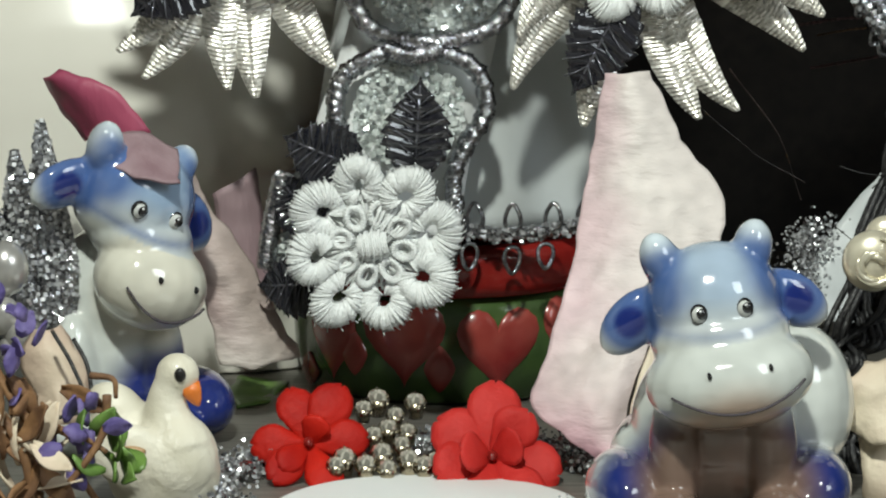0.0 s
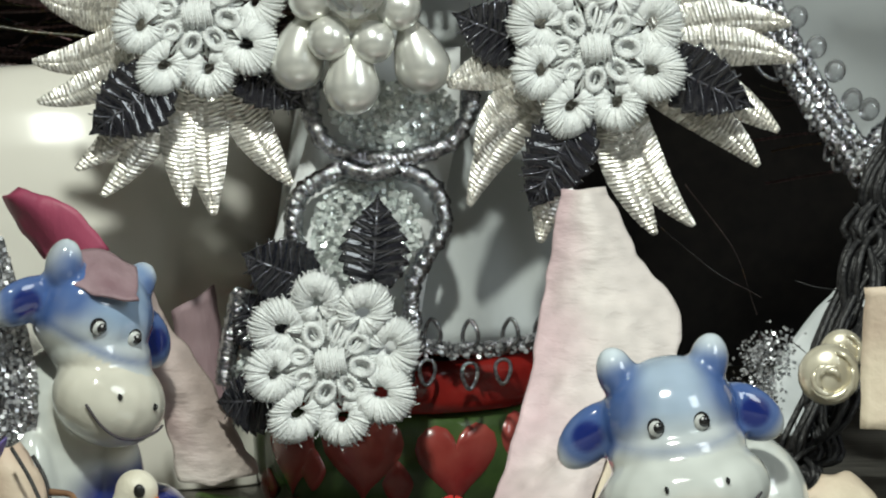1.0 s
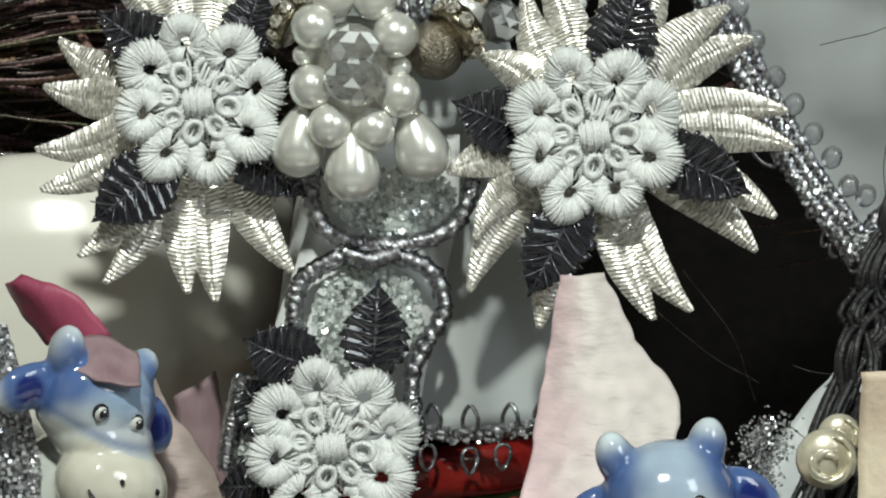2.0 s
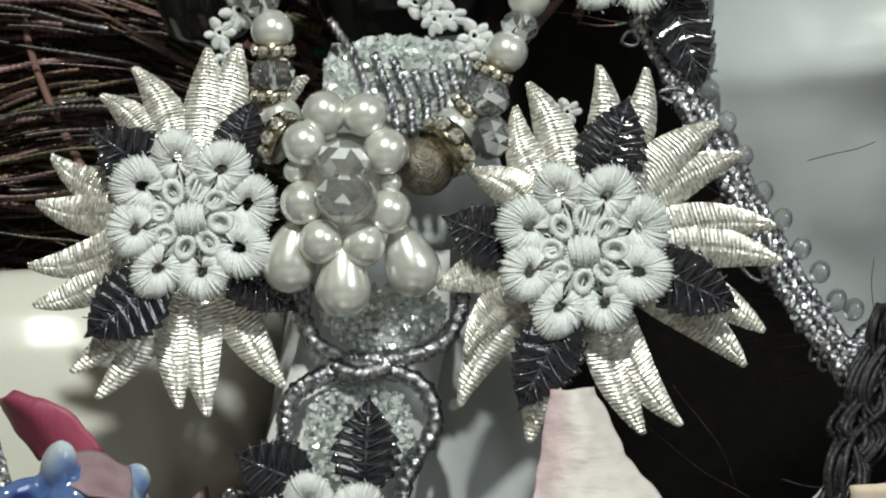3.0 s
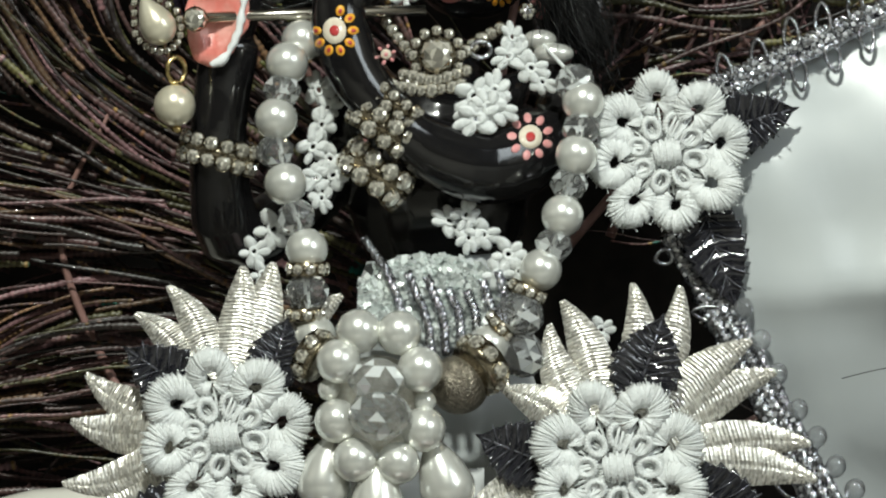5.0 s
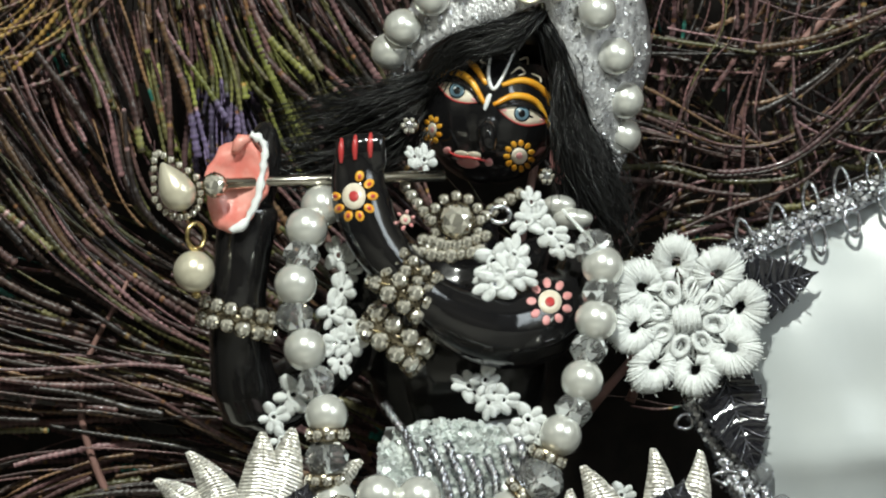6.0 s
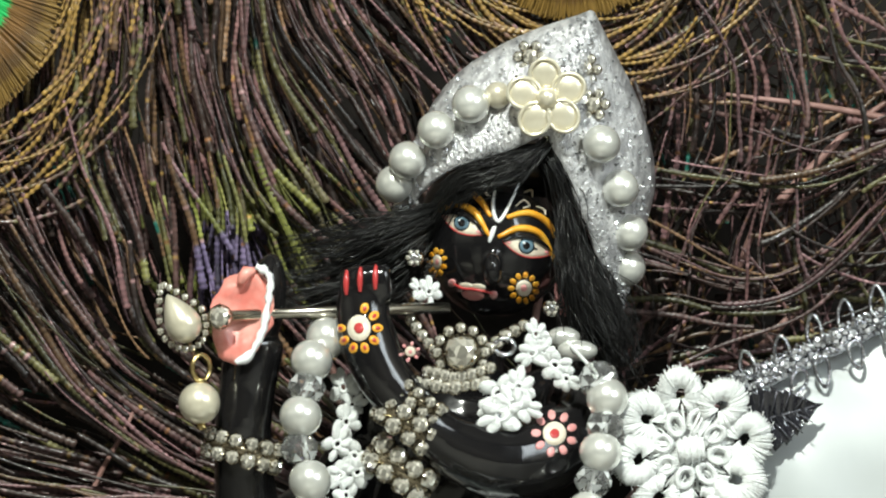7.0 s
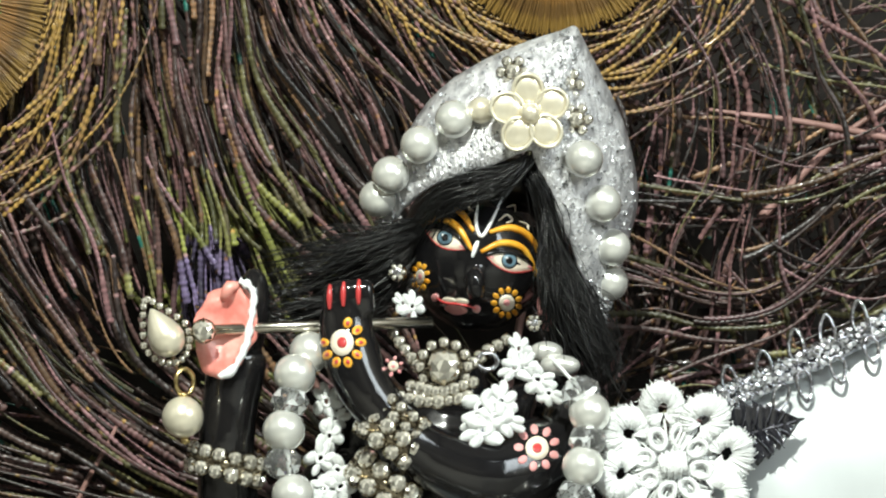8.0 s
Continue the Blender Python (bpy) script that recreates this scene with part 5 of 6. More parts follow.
        # Warm brown shading under the chin and on the chest, put into the colour.
        if chin_shade:
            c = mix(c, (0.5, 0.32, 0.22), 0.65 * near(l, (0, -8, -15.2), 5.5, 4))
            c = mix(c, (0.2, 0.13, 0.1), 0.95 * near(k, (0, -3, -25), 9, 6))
        f = 1 + 0.12 * noise.noise(l * 0.4)
        return tuple(x * f for x in c)

    g = Geo().add(blob(balls, 0.5 * s, 4))
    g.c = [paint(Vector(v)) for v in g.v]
    for i, v in enumerate(g.v):
        if v[2] < 0:
            g.v[i] = (v[0], v[1], 0)

    def spot(x, z, r, colour, y=-30, sq=1.0, lift=0.05):
        """A small painted disc laid on the front of the glaze."""
        o = m @ (Vector((x, y, z)) * s)
        d = (m.to_3x3() @ Vector((0, 1, 0)))
        g_pts = [Vector(v) for v in base_v]
        best, at = 1e9, None
        for v in g_pts:
            w = v - o
            side = (w - d * w.dot(d)).length
            if side < 0.9 * s and w.dot(d) < best:
                best, at = w.dot(d), v
        if at is None:
            return
        c = o + d * (best - lift * s)
        u = m.to_3x3() @ Vector((1, 0, 0))
        up = m.to_3x3() @ Vector((0, 0, 1))
        vs = [c - d * 0.1 * s] + [c + (u * math.cos(a) * sq + up * math.sin(a)) * r * s for a in [2 * math.pi * k / 16 for k in range(16)]]
        vs += [p + d * 0.9 * s for p in vs[1:]]
        g.add((vs, [(0, 1 + k, 1 + (k + 1) % 16) for k in range(16)] + [(1 + k, 17 + k, 17 + (k + 1) % 16, 1 + (k + 1) % 16) for k in range(16)]), colour=colour)

    base_v = list(g.v)
    for x in (-3.2, 2.9):
        spot(x, 0.2, 1.3, INK, sq=0.85)
        spot(x - 0.1, 0.1, 1.1, (0.6, 0.62, 0.6), sq=0.85, lift=0.2)
        spot(x + 0.3, 0.2, 0.75, INK, lift=0.35)
        spot(x + 0.1, 0.6, 0.2, (0.85, 0.85, 0.85), lift=0.45)
    for x in (-3.9, 4.3):
        spot(muz[0] + x * wide[0] / 11.4, muz[2] + 2.2, 0.45, INK, sq=0.6, lift=0.1)
    # the smile, a thin dark line along the muzzle
    line = []
    for k in range(17):
        t = -1 + 2 * k / 16
        o = Vector((muz[0] + 0.78 * wide[0] * t, -30, muz[2] - 3.4 + 3.0 * t * t)) * s
        o = m @ o
        d = m.to_3x3() @ Vector((0, 1, 0))
        best = min(((Vector(v) - o).dot(d) for v in base_v if ((Vector(v) - o) - d * (Vector(v) - o).dot(d)).length < 0.8 * s), default=None)
        if best is not None:
            line.append(o + d * (best + 0.02 * s))
    if len(line) > 3:
        g.add(tube(line, 0.22 * s, 6), colour=(0.08, 0.07, 0.08))
    return thing("cow_figurine", label, "figurine", g, GLAZE, group="cow figurines")


cow("blue and white glazed ceramic cow smiling beside the swan", (-42.6, -34, 35.3), 0.98, 34, 24, 1.0, False, -2.5, (4.2, -6.0, -9.6), (8.6, 7.5, 6.8), (1,))
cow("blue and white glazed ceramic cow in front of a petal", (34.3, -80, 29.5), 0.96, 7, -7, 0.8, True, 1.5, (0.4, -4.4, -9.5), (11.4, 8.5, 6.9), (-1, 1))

# swan
def swan_paint(p):
    return mix((0.76, 0.72, 0.6), (0.66, 0.62, 0.5), 0.5 + 0.5 * math.sin(p.x * 0.9 + p.z * 0.7))


neck = smooth_line([(-34.2, -73, 18.3), (-35.5, -73, 16.6), (-35.7, -73, 12.9), (-34.5, -74, 8.6)], 12)
g = Geo().add(blob([((-34.3, -73, 18.6), (2.9, 2.7, 2.9)), tube(neck, [2.5, 2.5, 2.4, 2.3, 2.4, 2.6, 2.9, 3.2, 3.7, 4.2, 4.8, 5.2], 12), ((-36.3, -72, 5.5), (7.5, 6.5, 6.5)), ((-35.2, -73, 7.4), (6.2, 6.2, 6.4)), ((-40.4, -70, 9.9), (6, 5, 4.6), (0, 25, 0)), ((-42.6, -69, 13.5), (4.2, 3.2, 3), (0, 30, 0)),
                    ((-39.9, -77, 8.5), (6, 2, 4.4), (0, 25, 0))], 0.4, 9))
g.c = [swan_paint(Vector(v)) for v in g.v]
for i, v in enumerate(g.v):
    g.v[i] = (v[0], v[1], max(0, v[2]))
g.add(lathe([(1.5, 0), (1.25, 1.2), (0.7, 2.4), (0.15, 3.0)], 12), turn=pose(*(-32.8, -74, 17.4), 0, 155, 0) @ Matrix.Diagonal((1, 0.8, 1, 1)), colour=(0.75, 0.2, 0.03))
g.add(ball((-33.8, -75.6, 19.1), 0.95, 12, 8, (0.8, 0.5, 1)), colour=(0.008, 0.008, 0.008))
g.add(ball((-40.0, -79, 9.8), 0.9, 12, 8, (2.2, 0.6, 0.8)), colour=(0.45, 0.28, 0.14))
thing("swan_figurine", "small cream painted swan with orange beak", "figurine", g, CLAY)


# ---- petals, blossoms, sprays ----
def curled(left, right, n=16, m=12, bow=3.0, crinkle=0.25, seed=1, thick=0.4):
    """A petal between two edges, bowed towards the front and crinkled."""
    r = random.Random(seed)
    ph = [r.uniform(0, 6) for _ in range(4)]
    a, b = smooth_line(left, n), smooth_line(right, n)
    return sheet([[p.lerp(q, k / m) + Vector((0, -bow * math.sin(math.pi * k / m), 0)) + crinkle * (3.0 * noise.noise_vector(p.lerp(q, k / m) * 0.09 + Vector((seed, ph[0], 0))) + 1.6 * noise.noise_vector(p.lerp(q, k / m) * 0.35 + Vector((seed, ph[1], 0)))) for k in range(m + 1)] for i, (p, q) in enumerate(zip(a, b))], thick)


def petal(label, mat, *args, tones=None, **kw):
    """tones: the pigment at the two edges and at the foot."""
    g = Geo().add(curled(*args, **kw))
    if tones:
        n, m = args[2], args[3] + 1
        for q in range(2 * n * m):
            i, j = divmod(q % (n * m), m)
            t = j / (m - 1) + 0.25 * noise.noise(Vector(g.v[q]) * 0.12)
            c = mix(tones[0], tones[1], t * 1.6)
            c = mix(c, tones[2], 0.8 * (i / (n - 1)) ** 3 * (1 - 0.5 * t))
            f = 1 + 0.16 * noise.noise(Vector(g.v[q]) * 0.5) + 0.04 * noise.noise(Vector((g.v[q][0] * 0.15, 0, g.v[q][2] * 1.6)))
            g.c.append(tuple(x * f for x in c))
    return thing("petal", label, "petal", g, mat, group="loose petals")


petal("large pale pink petal leaning against the dress", SKIN, [(22.6, -25, 51.4), (20.6, -30, 38.6), (17.5, -38, 25.7), (13.9, -45, 14.5), (12.1, -50, 9.7), (17.5, -54, 5.6), (22.8, -56, 2.3)],
      [(28.7, -25, 51.6), (32.9, -29, 42.0), (38.1, -32, 36.5), (37.8, -36, 29.3), (30.2, -44, 20.6), (25.7, -50, 11.7), (23.2, -56, 2.3)], 90, 40, 2.2, 0.24, 3, 0.6, tones=((0.66, 0.5, 0.52), (0.67, 0.61, 0.58), (0.62, 0.3, 0.4)))
petal("folded cream back of a pink petal", TAN, [(31.0, -44.5, 22.5), (26.0, -50.5, 12.0), (22.8, -57, 1.2)], [(37.0, -40, 25.5), (33.1, -46, 10.8), (28.6, -53, 0.4)], 16, 8, 0.5, 0.2, 4)
petal("curled magenta petal behind the cow", MAGENTA, [(-56.8, -8, 48.5), (-54.4, -10, 44.3), (-51.1, -12, 39.7)], [(-54.1, -12, 50.1), (-46.6, -16, 47.6), (-41.4, -16, 41.2)], 16, 10, 2.0, 0.2, 5)
petal("faded mauve petal lying on the cow", MAUVE, [(-45.2, -34, 43.6), (-41.0, -34, 44.6), (-36.4, -34, 42.2)], [(-44.2, -40.5, 40.8), (-39.8, -42.6, 40.0), (-35.4, -41.5, 39.2)], 24, 14, 0.5, 0.3, 6)
petal("wilted pink petal behind the cow", SKIN, [(-38.1, -14, 35.6), (-36.5, -16, 24.1), (-31.6, -20, 9.3)], [(-35.4, -12, 34.9), (-28.6, -14, 23.7), (-20.6, -14, 8.1)], 50, 24, 2.5, 0.3, 7, tones=((0.4, 0.27, 0.27), (0.47, 0.38, 0.35), (0.5, 0.46, 0.41)))
petal("dark pink petal in shade", MAUVE, [(-33.1, -4, 30.7), (-31.5, -4, 23.6), (-28.2, -6, 16.5)], [(-27.4, -2, 34.1), (-25.8, -2, 24.1), (-23.4, -2, 15.7)], 14, 8, 1.5, 0.2, 8)
petal("white crumpled dried petal", TAN, [(-54.2, -58, 21.0), (-55.2, -60, 16.9), (-53.3, -62, 10.1)], [(-50.5, -58, 22.2), (-47.4, -60, 16.9), (-46.6, -62, 10.4)], 16, 10, 2.5, 0.5, 9)
petal("green leaf on the altar top", FRESH, [(-32.3, 0.4, 0), (-31.3, 4.4, 0), (-30.0, 12.5, 0)], [(-29.8, -9.2, 0), (-25.9, -5.4, 0), (-23.1, 8.4, 0)], 12, 8, 0, 0.3, 10)
petal("cream petal beside the cow", TAN, [(51.9, -62, 14.2), (53.2, -64, 10.9), (56.8, -66, 7.5)], [(55.7, -60, 18.8), (61.0, -60, 17.6), (64.6, -62, 12.0)], 16, 10, 3, 0.5, 11)
petal("brownish folded dry petal", TAN, [(55.0, -62, 8.1), (55.2, -64, 4.0), (55.7, -64, -1.3)], [(60.9, -62, 8.9), (61.8, -62, 3.5), (61.1, -62, -1.8)], 12, 8, 2, 0.4, 12)


def blossom_red(label, c, mat, spec, r):
    ob = thing("red_blossom", label, "flower", group="red blossoms")
    c = Vector(c)
    for k, (dx, dz, w, dy) in enumerate(spec):
        tip = c + Vector((dx, dy, dz))
        d = (tip - c) * 1.08
        side = d.cross(Vector((0.15, -1, 0.45))).normalized()
        grid = []
        for i in range(10):
            t = i / 9
            ww = w * 0.6 * (0.22 + 0.78 * min(1.0, t / 0.55)) * (1.0 if t < 0.6 else math.sqrt(max(0.06, 1 - ((t - 0.6) / 0.41) ** 2)))
            grid.append([c + d * (0.02 + 0.98 * t - 0.05 * (j == 4) * t) + side * ww * (j / 4 - 1) + Vector((0, -0.4, 0.35)) * (2.2 * math.sin(math.pi * t * 0.8) - 1.0 * (j / 4 - 1) ** 2 + 0.3 * noise.noise(Vector((j * 0.5, i * 0.4, k * 3.0)))) for j in range(9)])
        part("petal", sheet(grid, 0.35), mat, ob)
    part("stamen", Geo().add(ball((0, 0, 0), 0.75, 10, 8, (1, 1.6, 1))), RUBY, ob, turn=pose(c.x, c.y - 1.0, c.z + 0.5))
    return ob


blossom_red("small bright red blossom on the glitter trim", (-18.1, -51, 4.4), REDPETAL, [(-2.5, 6.0, 4.6, 4), (4.2, 6.4, 5, 4), (-7.2, -0.5, 4.6, 0), (-4.5, -3.6, 4.2, -6), (7.4, 0.3, 4.6, 1), (3.2, -5.6, 4.2, -6), (-3.4, -2.2, 3.2, -5), (1.5, 3.4, 3.4, -1)], 6)
blossom_red("larger soft red blossom on the glitter trim", (6.6, -54, 3.2), REDPETAL2, [(0.5, 8.4, 6.2, 5), (-7.0, 4.0, 6.2, 2), (-7.0, -2.0, 6.4, -3), (-0.5, -6.4, 6.4, -7), (8.4, -2.2, 6.4, -2), (4.6, 5.4, 5.5, 1), (-4.0, 1.6, 4.6, -4), (3.6, 2.6, 4.4, -3), (6.0, -4.6, 4.4, -6)], 7)

# glitter trim in a ring round a white mat, and a rhinestone ornament
mat_geo = lathe([(20.5, 0.4), (20.5, 1.0), (20.0, 1.1)], 48, (-2, -74.5, 0))
thing("paper_mat", "round white mat in front of the stand", "mat", Geo().add(mat_geo), PAPER)
trim = thing("glitter_trim", "ruffled silver glitter trim in a ring", "trim")
rnd = random.Random(44)
ruffle, spots = [], []
for k in range(90):
    a = 2 * math.pi * k / 90
    r = 29.5 + 1.3 * math.sin(9 * a) + rnd.uniform(-0.5, 0.5)
    p = Vector((-2 + r * math.cos(a), -66 + r * math.sin(a) * 0.92, 1.6 + 0.7 * math.sin(14 * a)))
    ruffle.append(p)
    for _ in range(90):
        spots.append(p + Vector((rnd.gauss(0, 2.0), rnd.gauss(0, 2.0), abs(rnd.gauss(0, 1.1)) - 0.5)))
part("ribbon", tube(ruffle, [1.3 + 0.5 * math.sin(k * 1.7) for k in range(90)], 8, closed=True), CHROME, trim)
stuff(part("glitter", chaff(spots, 0.3, 45), GLITTER, trim, "silver glitter flakes", smooth=False))
orn = thing("rhinestone_ornament", "rows of clear rhinestones in metal claws", "ornament")
for x, y, r in ((625, 835, 1.5), (662, 845, 1.4), (690, 828, 1.5), (738, 838, 1.5), (765, 845, 1.3), (785, 838, 1.2), (640, 800, 1.2), (700, 790, 1.3), (735, 795, 1.2), (712, 770, 1.2), (680, 745, 1.5), (748, 750, 1.4), (655, 760, 1.2), (610, 845, 1.2), (700, 850, 1.2), (725, 815, 1.2), (675, 800, 1.2)):
    p = Vector((-13.2 + (x - 625) * 0.0765, -57 + (855 - y) * 0.16, 2.0 + (855 - y) * 0.055))
    stone(orn, p, r * 1.0, (0.1, -1, 0.5))
    part("claw", Geo().add(lathe([(r * 0.7, -r * 1.6), (r, 0)], 10)), STEEL, orn, turn=pose(*p))

# dried flowers, glitter sprays and pearl picks at the edge
spray = thing("glitter_spray", "spray of silver glitter leaves with pearls", "spray")
for base, tip, w in (((-56.6, -34, 15.4), (-58.9, -34, 41.9), 5.8), ((-53.5, -34, 18.6), (-55.6, -30, 45.5), 5.2), ((-59.6, -36, 15.8), (-63.3, -34, 36.8), 6), ((-52.6, -36, 12.7), (-53.2, -34, 36.8), 5.5), ((-57.6, -40, 13.5), (-58.8, -42, 26.5), 8)):
    m = along(base, tip)
    L = (Vector(tip) - Vector(base)).length
    leaf = part("glitter_leaf", sheet([[(L * t, w / 2 * math.sin(math.pi * (0.1 + 0.85 * t)) * s, 0.5 * math.sin(6 * t + s)) for s in (-1, -0.5, 0, 0.5, 1)] for t in [i / 14 for i in range(15)]], 0.4), CHROME, spray, turn=m)
    fl = [(L * t, w / 2 * math.sin(math.pi * (0.1 + 0.85 * t)) * rnd.uniform(-1, 1), 0.5) for t in [rnd.random() for _ in range(420)]]
    g = Geo()
    for f in fl:
        n = Vector((rnd.gauss(0, 0.5), rnd.gauss(0, 0.5), 1)).normalized()
        u = n.orthogonal().normalized() * 0.4
        v = n.cross(u)
        f = Vector(f) + Vector((0, 0, rnd.uniform(0, 0.5)))
        g.add(([f + u, f + v, f - u, f - v], [(0, 1, 2, 3)]))
    stuff(part("glitter", g, GLITTER, leaf, smooth=False))
for c, r in (((-58.7, -50, 28.3), 3.2), ((-58.7, -52, 22.2), 2.2), ((-56.5, -52, 19.7), 2.3), ((-57.9, -52, 17.5), 1.8)):
    pearl(spray, c, r, GREYPEARL, sq=(1, 1, 1.2))
dried = thing("dried_flowers", "dried violet flowers with brown stalks", "dried flowers")
for pts, r in (([(-57.0, -88, 23.5), (-51.3, -90, 15.2), (-46.4, -90, 10.1), (-42.9, -90, 5.0)], 0.9), ([(-41.9, -92, 20.0), (-42.3, -92, 15.6), (-44.7, -93, 11.5), (-49.1, -92, 6.2)], 0.75), ([(-44.0, -91, 22.3), (-41.1, -92, 22.0), (-40.8, -92, 19.6)], 0.6), ([(-54.4, -86, 19.4), (-50.7, -88, 16.2), (-44.4, -88, 12.6)], 1.0),
               ([(-56.2, -90, 18.1), (-52.5, -92, 12.7), (-51.3, -92, 5.5)], 1.1), ([(-51.3, -90, 13.7), (-46.9, -92, 15.6), (-42.0, -92, 12.7)], 0.7)):
    part("stalk", tube(smooth_line(pts, 14), [r * (0.8 - 0.025 * i) for i in range(14)], 8), STALK, dried)
for pts in ([(-51.1, -66, 23.0), (-48.2, -68, 18.5), (-46.4, -72, 14.1), (-50.8, -76, 13.2)], [(-48.3, -66, 21.9), (-46.3, -68, 18.5), (-45.5, -70, 13.3)]):
    part("wire", tube(smooth_line(pts, 14), 0.3, 6), YARN, dried, "thin dark wire")
for k in range(26):
    c = (rnd.choice([(-54.6, -90, 27.5), (-55.1, -90, 21.0), (-47.6, -92, 14.2), (-43.4, -92, 9.1), (-44.7, -92, 14.9), (-54.1, -88, 24.9)]))
    p = Vector(c) + Vector((rnd.gauss(0, 1.8), rnd.gauss(0, 1.5), rnd.gauss(0, 2.2)))
    part("floret", sheet([[(3.6 * t, 1.3 * math.sin(math.pi * (0.08 + 0.9 * t)) * s, 0.6 * t * t + 0.4 * s * s) for s in (-1, 0, 1)] for t in [i / 6 for i in range(7)]], 0.25), VIOLET, dried, turn=pose(*p, rnd.uniform(40, 140), rnd.uniform(-80, 80), rnd.uniform(0, 360)))
for k in range(34):
    p = Vector(rnd.choice([(-52.6, -92, 9.8), (-53.9, -92, 14.2), (-49.0, -93, 8.6), (-51.5, -88, 16.2)])) + Vector((rnd.gauss(0, 2.2), rnd.gauss(0, 1.5), rnd.gauss(0, 2.5)))
    part("dry_leaf", sheet([[(7 * t, 1.5 * math.sin(math.pi * (0.08 + 0.88 * t)) * s, 0.6 * math.sin(4 * t + k) + 0.5 * s * s) for s in (-1, -0.4, 0.4, 1)] for t in [i / 8 for i in range(9)]], 0.25), STALK if k % 3 else TAN, dried, turn=pose(*p, rnd.uniform(30, 150), rnd.uniform(-90, 90), rnd.uniform(0, 360)))
for k in range(9):
    p = Vector(rnd.choice([(-41.3, -91, 12.5), (-40.3, -91, 8.9), (-43.4, -91, 13.2)])) + Vector((rnd.gauss(0, 1.2), rnd.gauss(0, 1), rnd.gauss(0, 1.2)))
    part("sepal", sheet([[(5 * t, 1.5 * math.sin(math.pi * (0.08 + 0.88 * t)) * s, 0.7 * math.sin(3 * t) + 0.4 * s * s) for s in (-1, 0, 1)] for t in [i / 6 for i in range(7)]], 0.3), FRESH, dried, turn=pose(*p, rnd.uniform(30, 150), rnd.uniform(-90, 90), rnd.uniform(0, 360)))

# black yarn braid with rose beads, and the satin fold behind it
braid = thing("yarn_braid", "black yarn braid with ivory rose beads", "braid")
mid = smooth_line([(71.8, -22, 62.5), (67.0, -26, 49.3), (63.6, -32, 40.6), (57.1, -38, 19.4), (53.7, -42, 13.9), (55.0, -46, 5.3), (58.1, -48, -5.3)], 40)
for k in range(3):
    ply = []
    for i, p in enumerate(mid):
        a = i * 0.55 + k * 2.094
        ply.append(p + Vector((2.6 * math.sin(a), 1.4 * math.cos(2 * a) - 1.2, 0)))
    for j in range(9):
        o = Vector((rnd.gauss(0, 0.75), rnd.gauss(0, 0.75), rnd.gauss(0, 0.4)))
        part("yarn", tube([p + o + Vector((rnd.gauss(0, 0.12), rnd.gauss(0, 0.12), 0)) for p in ply], 0.5, 5), YARN, braid)
for k in range(40):
    p = mid[rnd.randrange(6, 36)]
    e = p + Vector((rnd.gauss(-1, 3), rnd.gauss(-2, 1), rnd.gauss(0, 6)))
    part("fibre", tube(smooth_line([p, p.lerp(e, 0.5) + Vector((rnd.gauss(0, 1), -1, 0)), e], 8), 0.1, 4), YARN, braid)


def rose(parent, c, r):
    g = Geo().add(ball((0, 0, 0), r, 20, 14, (1, 0.6, 1)))
    ob = part("rose_bead", g, IVORY, parent, "ivory plastic rose bead", turn=pose(*c))
    for k in range(7):
        a = 0.9 * k
        rr = r * (0.25 + 0.1 * k)
        line = [(rr * math.cos(a + t * 0.45), -r * 0.62 * math.sqrt(max(0.1, 1 - (rr / r / 1.15) ** 2)) - 0.15, rr * math.sin(a + t * 0.45)) for t in range(6)]
        part("petal", tube(line, [r * 0.06, r * 0.1, r * 0.12, r * 0.12, r * 0.1, r * 0.06], 8), IVORY, ob)


rose(braid, (57.5, -52, 29.7), 4.2)
rose(braid, (59.6, -48, 32.2), 3.0)
fold = thing("satin_fold", "fold of white satin with silver lace edge", "cloth")
part("panel", curled([(63.8, -6, 35.5), (56.6, -8, 26.8), (51.7, -10, 19.7), (53.2, -12, 14.3)], [(69.8, -6, 32.2), (66.5, -8, 24.3), (63.1, -10, 17.2), (59.7, -12, 13.5)], 14, 10, 1.0, 0.2, 15), SATIN, fold)
stuff(part("glitter", chaff([Vector(p) + Vector((rnd.gauss(0, 1.3), rnd.gauss(-2, 0.5), rnd.gauss(0, 1.3))) for p in smooth_line([(54.4, -10, 27.1), (51.1, -11, 24.8), (51.9, -12, 19.3)], 24) for _ in range(30)], 0.26, 48), GLITTER, fold, "silver lace edge", smooth=False))
petal("stiff cream petal beside the braid", TAN, [(61.3, -58, 42.8), (61.2, -58, 34.1), (60.7, -60, 23.8)], [(69.7, -58, 43.1), (70.6, -58, 34.0), (69.7, -60, 23.7)], 14, 8, 0.6, 0.15, 17)


# ---- peacock feathers behind ----
BARB = painted("peacock_barb", 0.42, 0.25)
QUILL = material("feather_quill", (0.22, 0.12, 0.1), 0.4, colour2=(0.35, 0.2, 0.18), scale=200)
TINTS = [(0.05, 0.03, 0.025), (0.16, 0.082, 0.08), (0.17, 0.095, 0.05), (0.1, 0.055, 0.05), (0.1, 0.09, 0.035), (0.21, 0.112, 0.118), (0.03, 0.02, 0.018)]
# Highlight tints, and dark ones, laid on single knots as colour.
GLINTS = [(0.3, 0.18, 0.05), (0.34, 0.2, 0.2), (0.04, 0.025, 0.02), (0.26, 0.12, 0.05)]
rnd = random.Random(77)


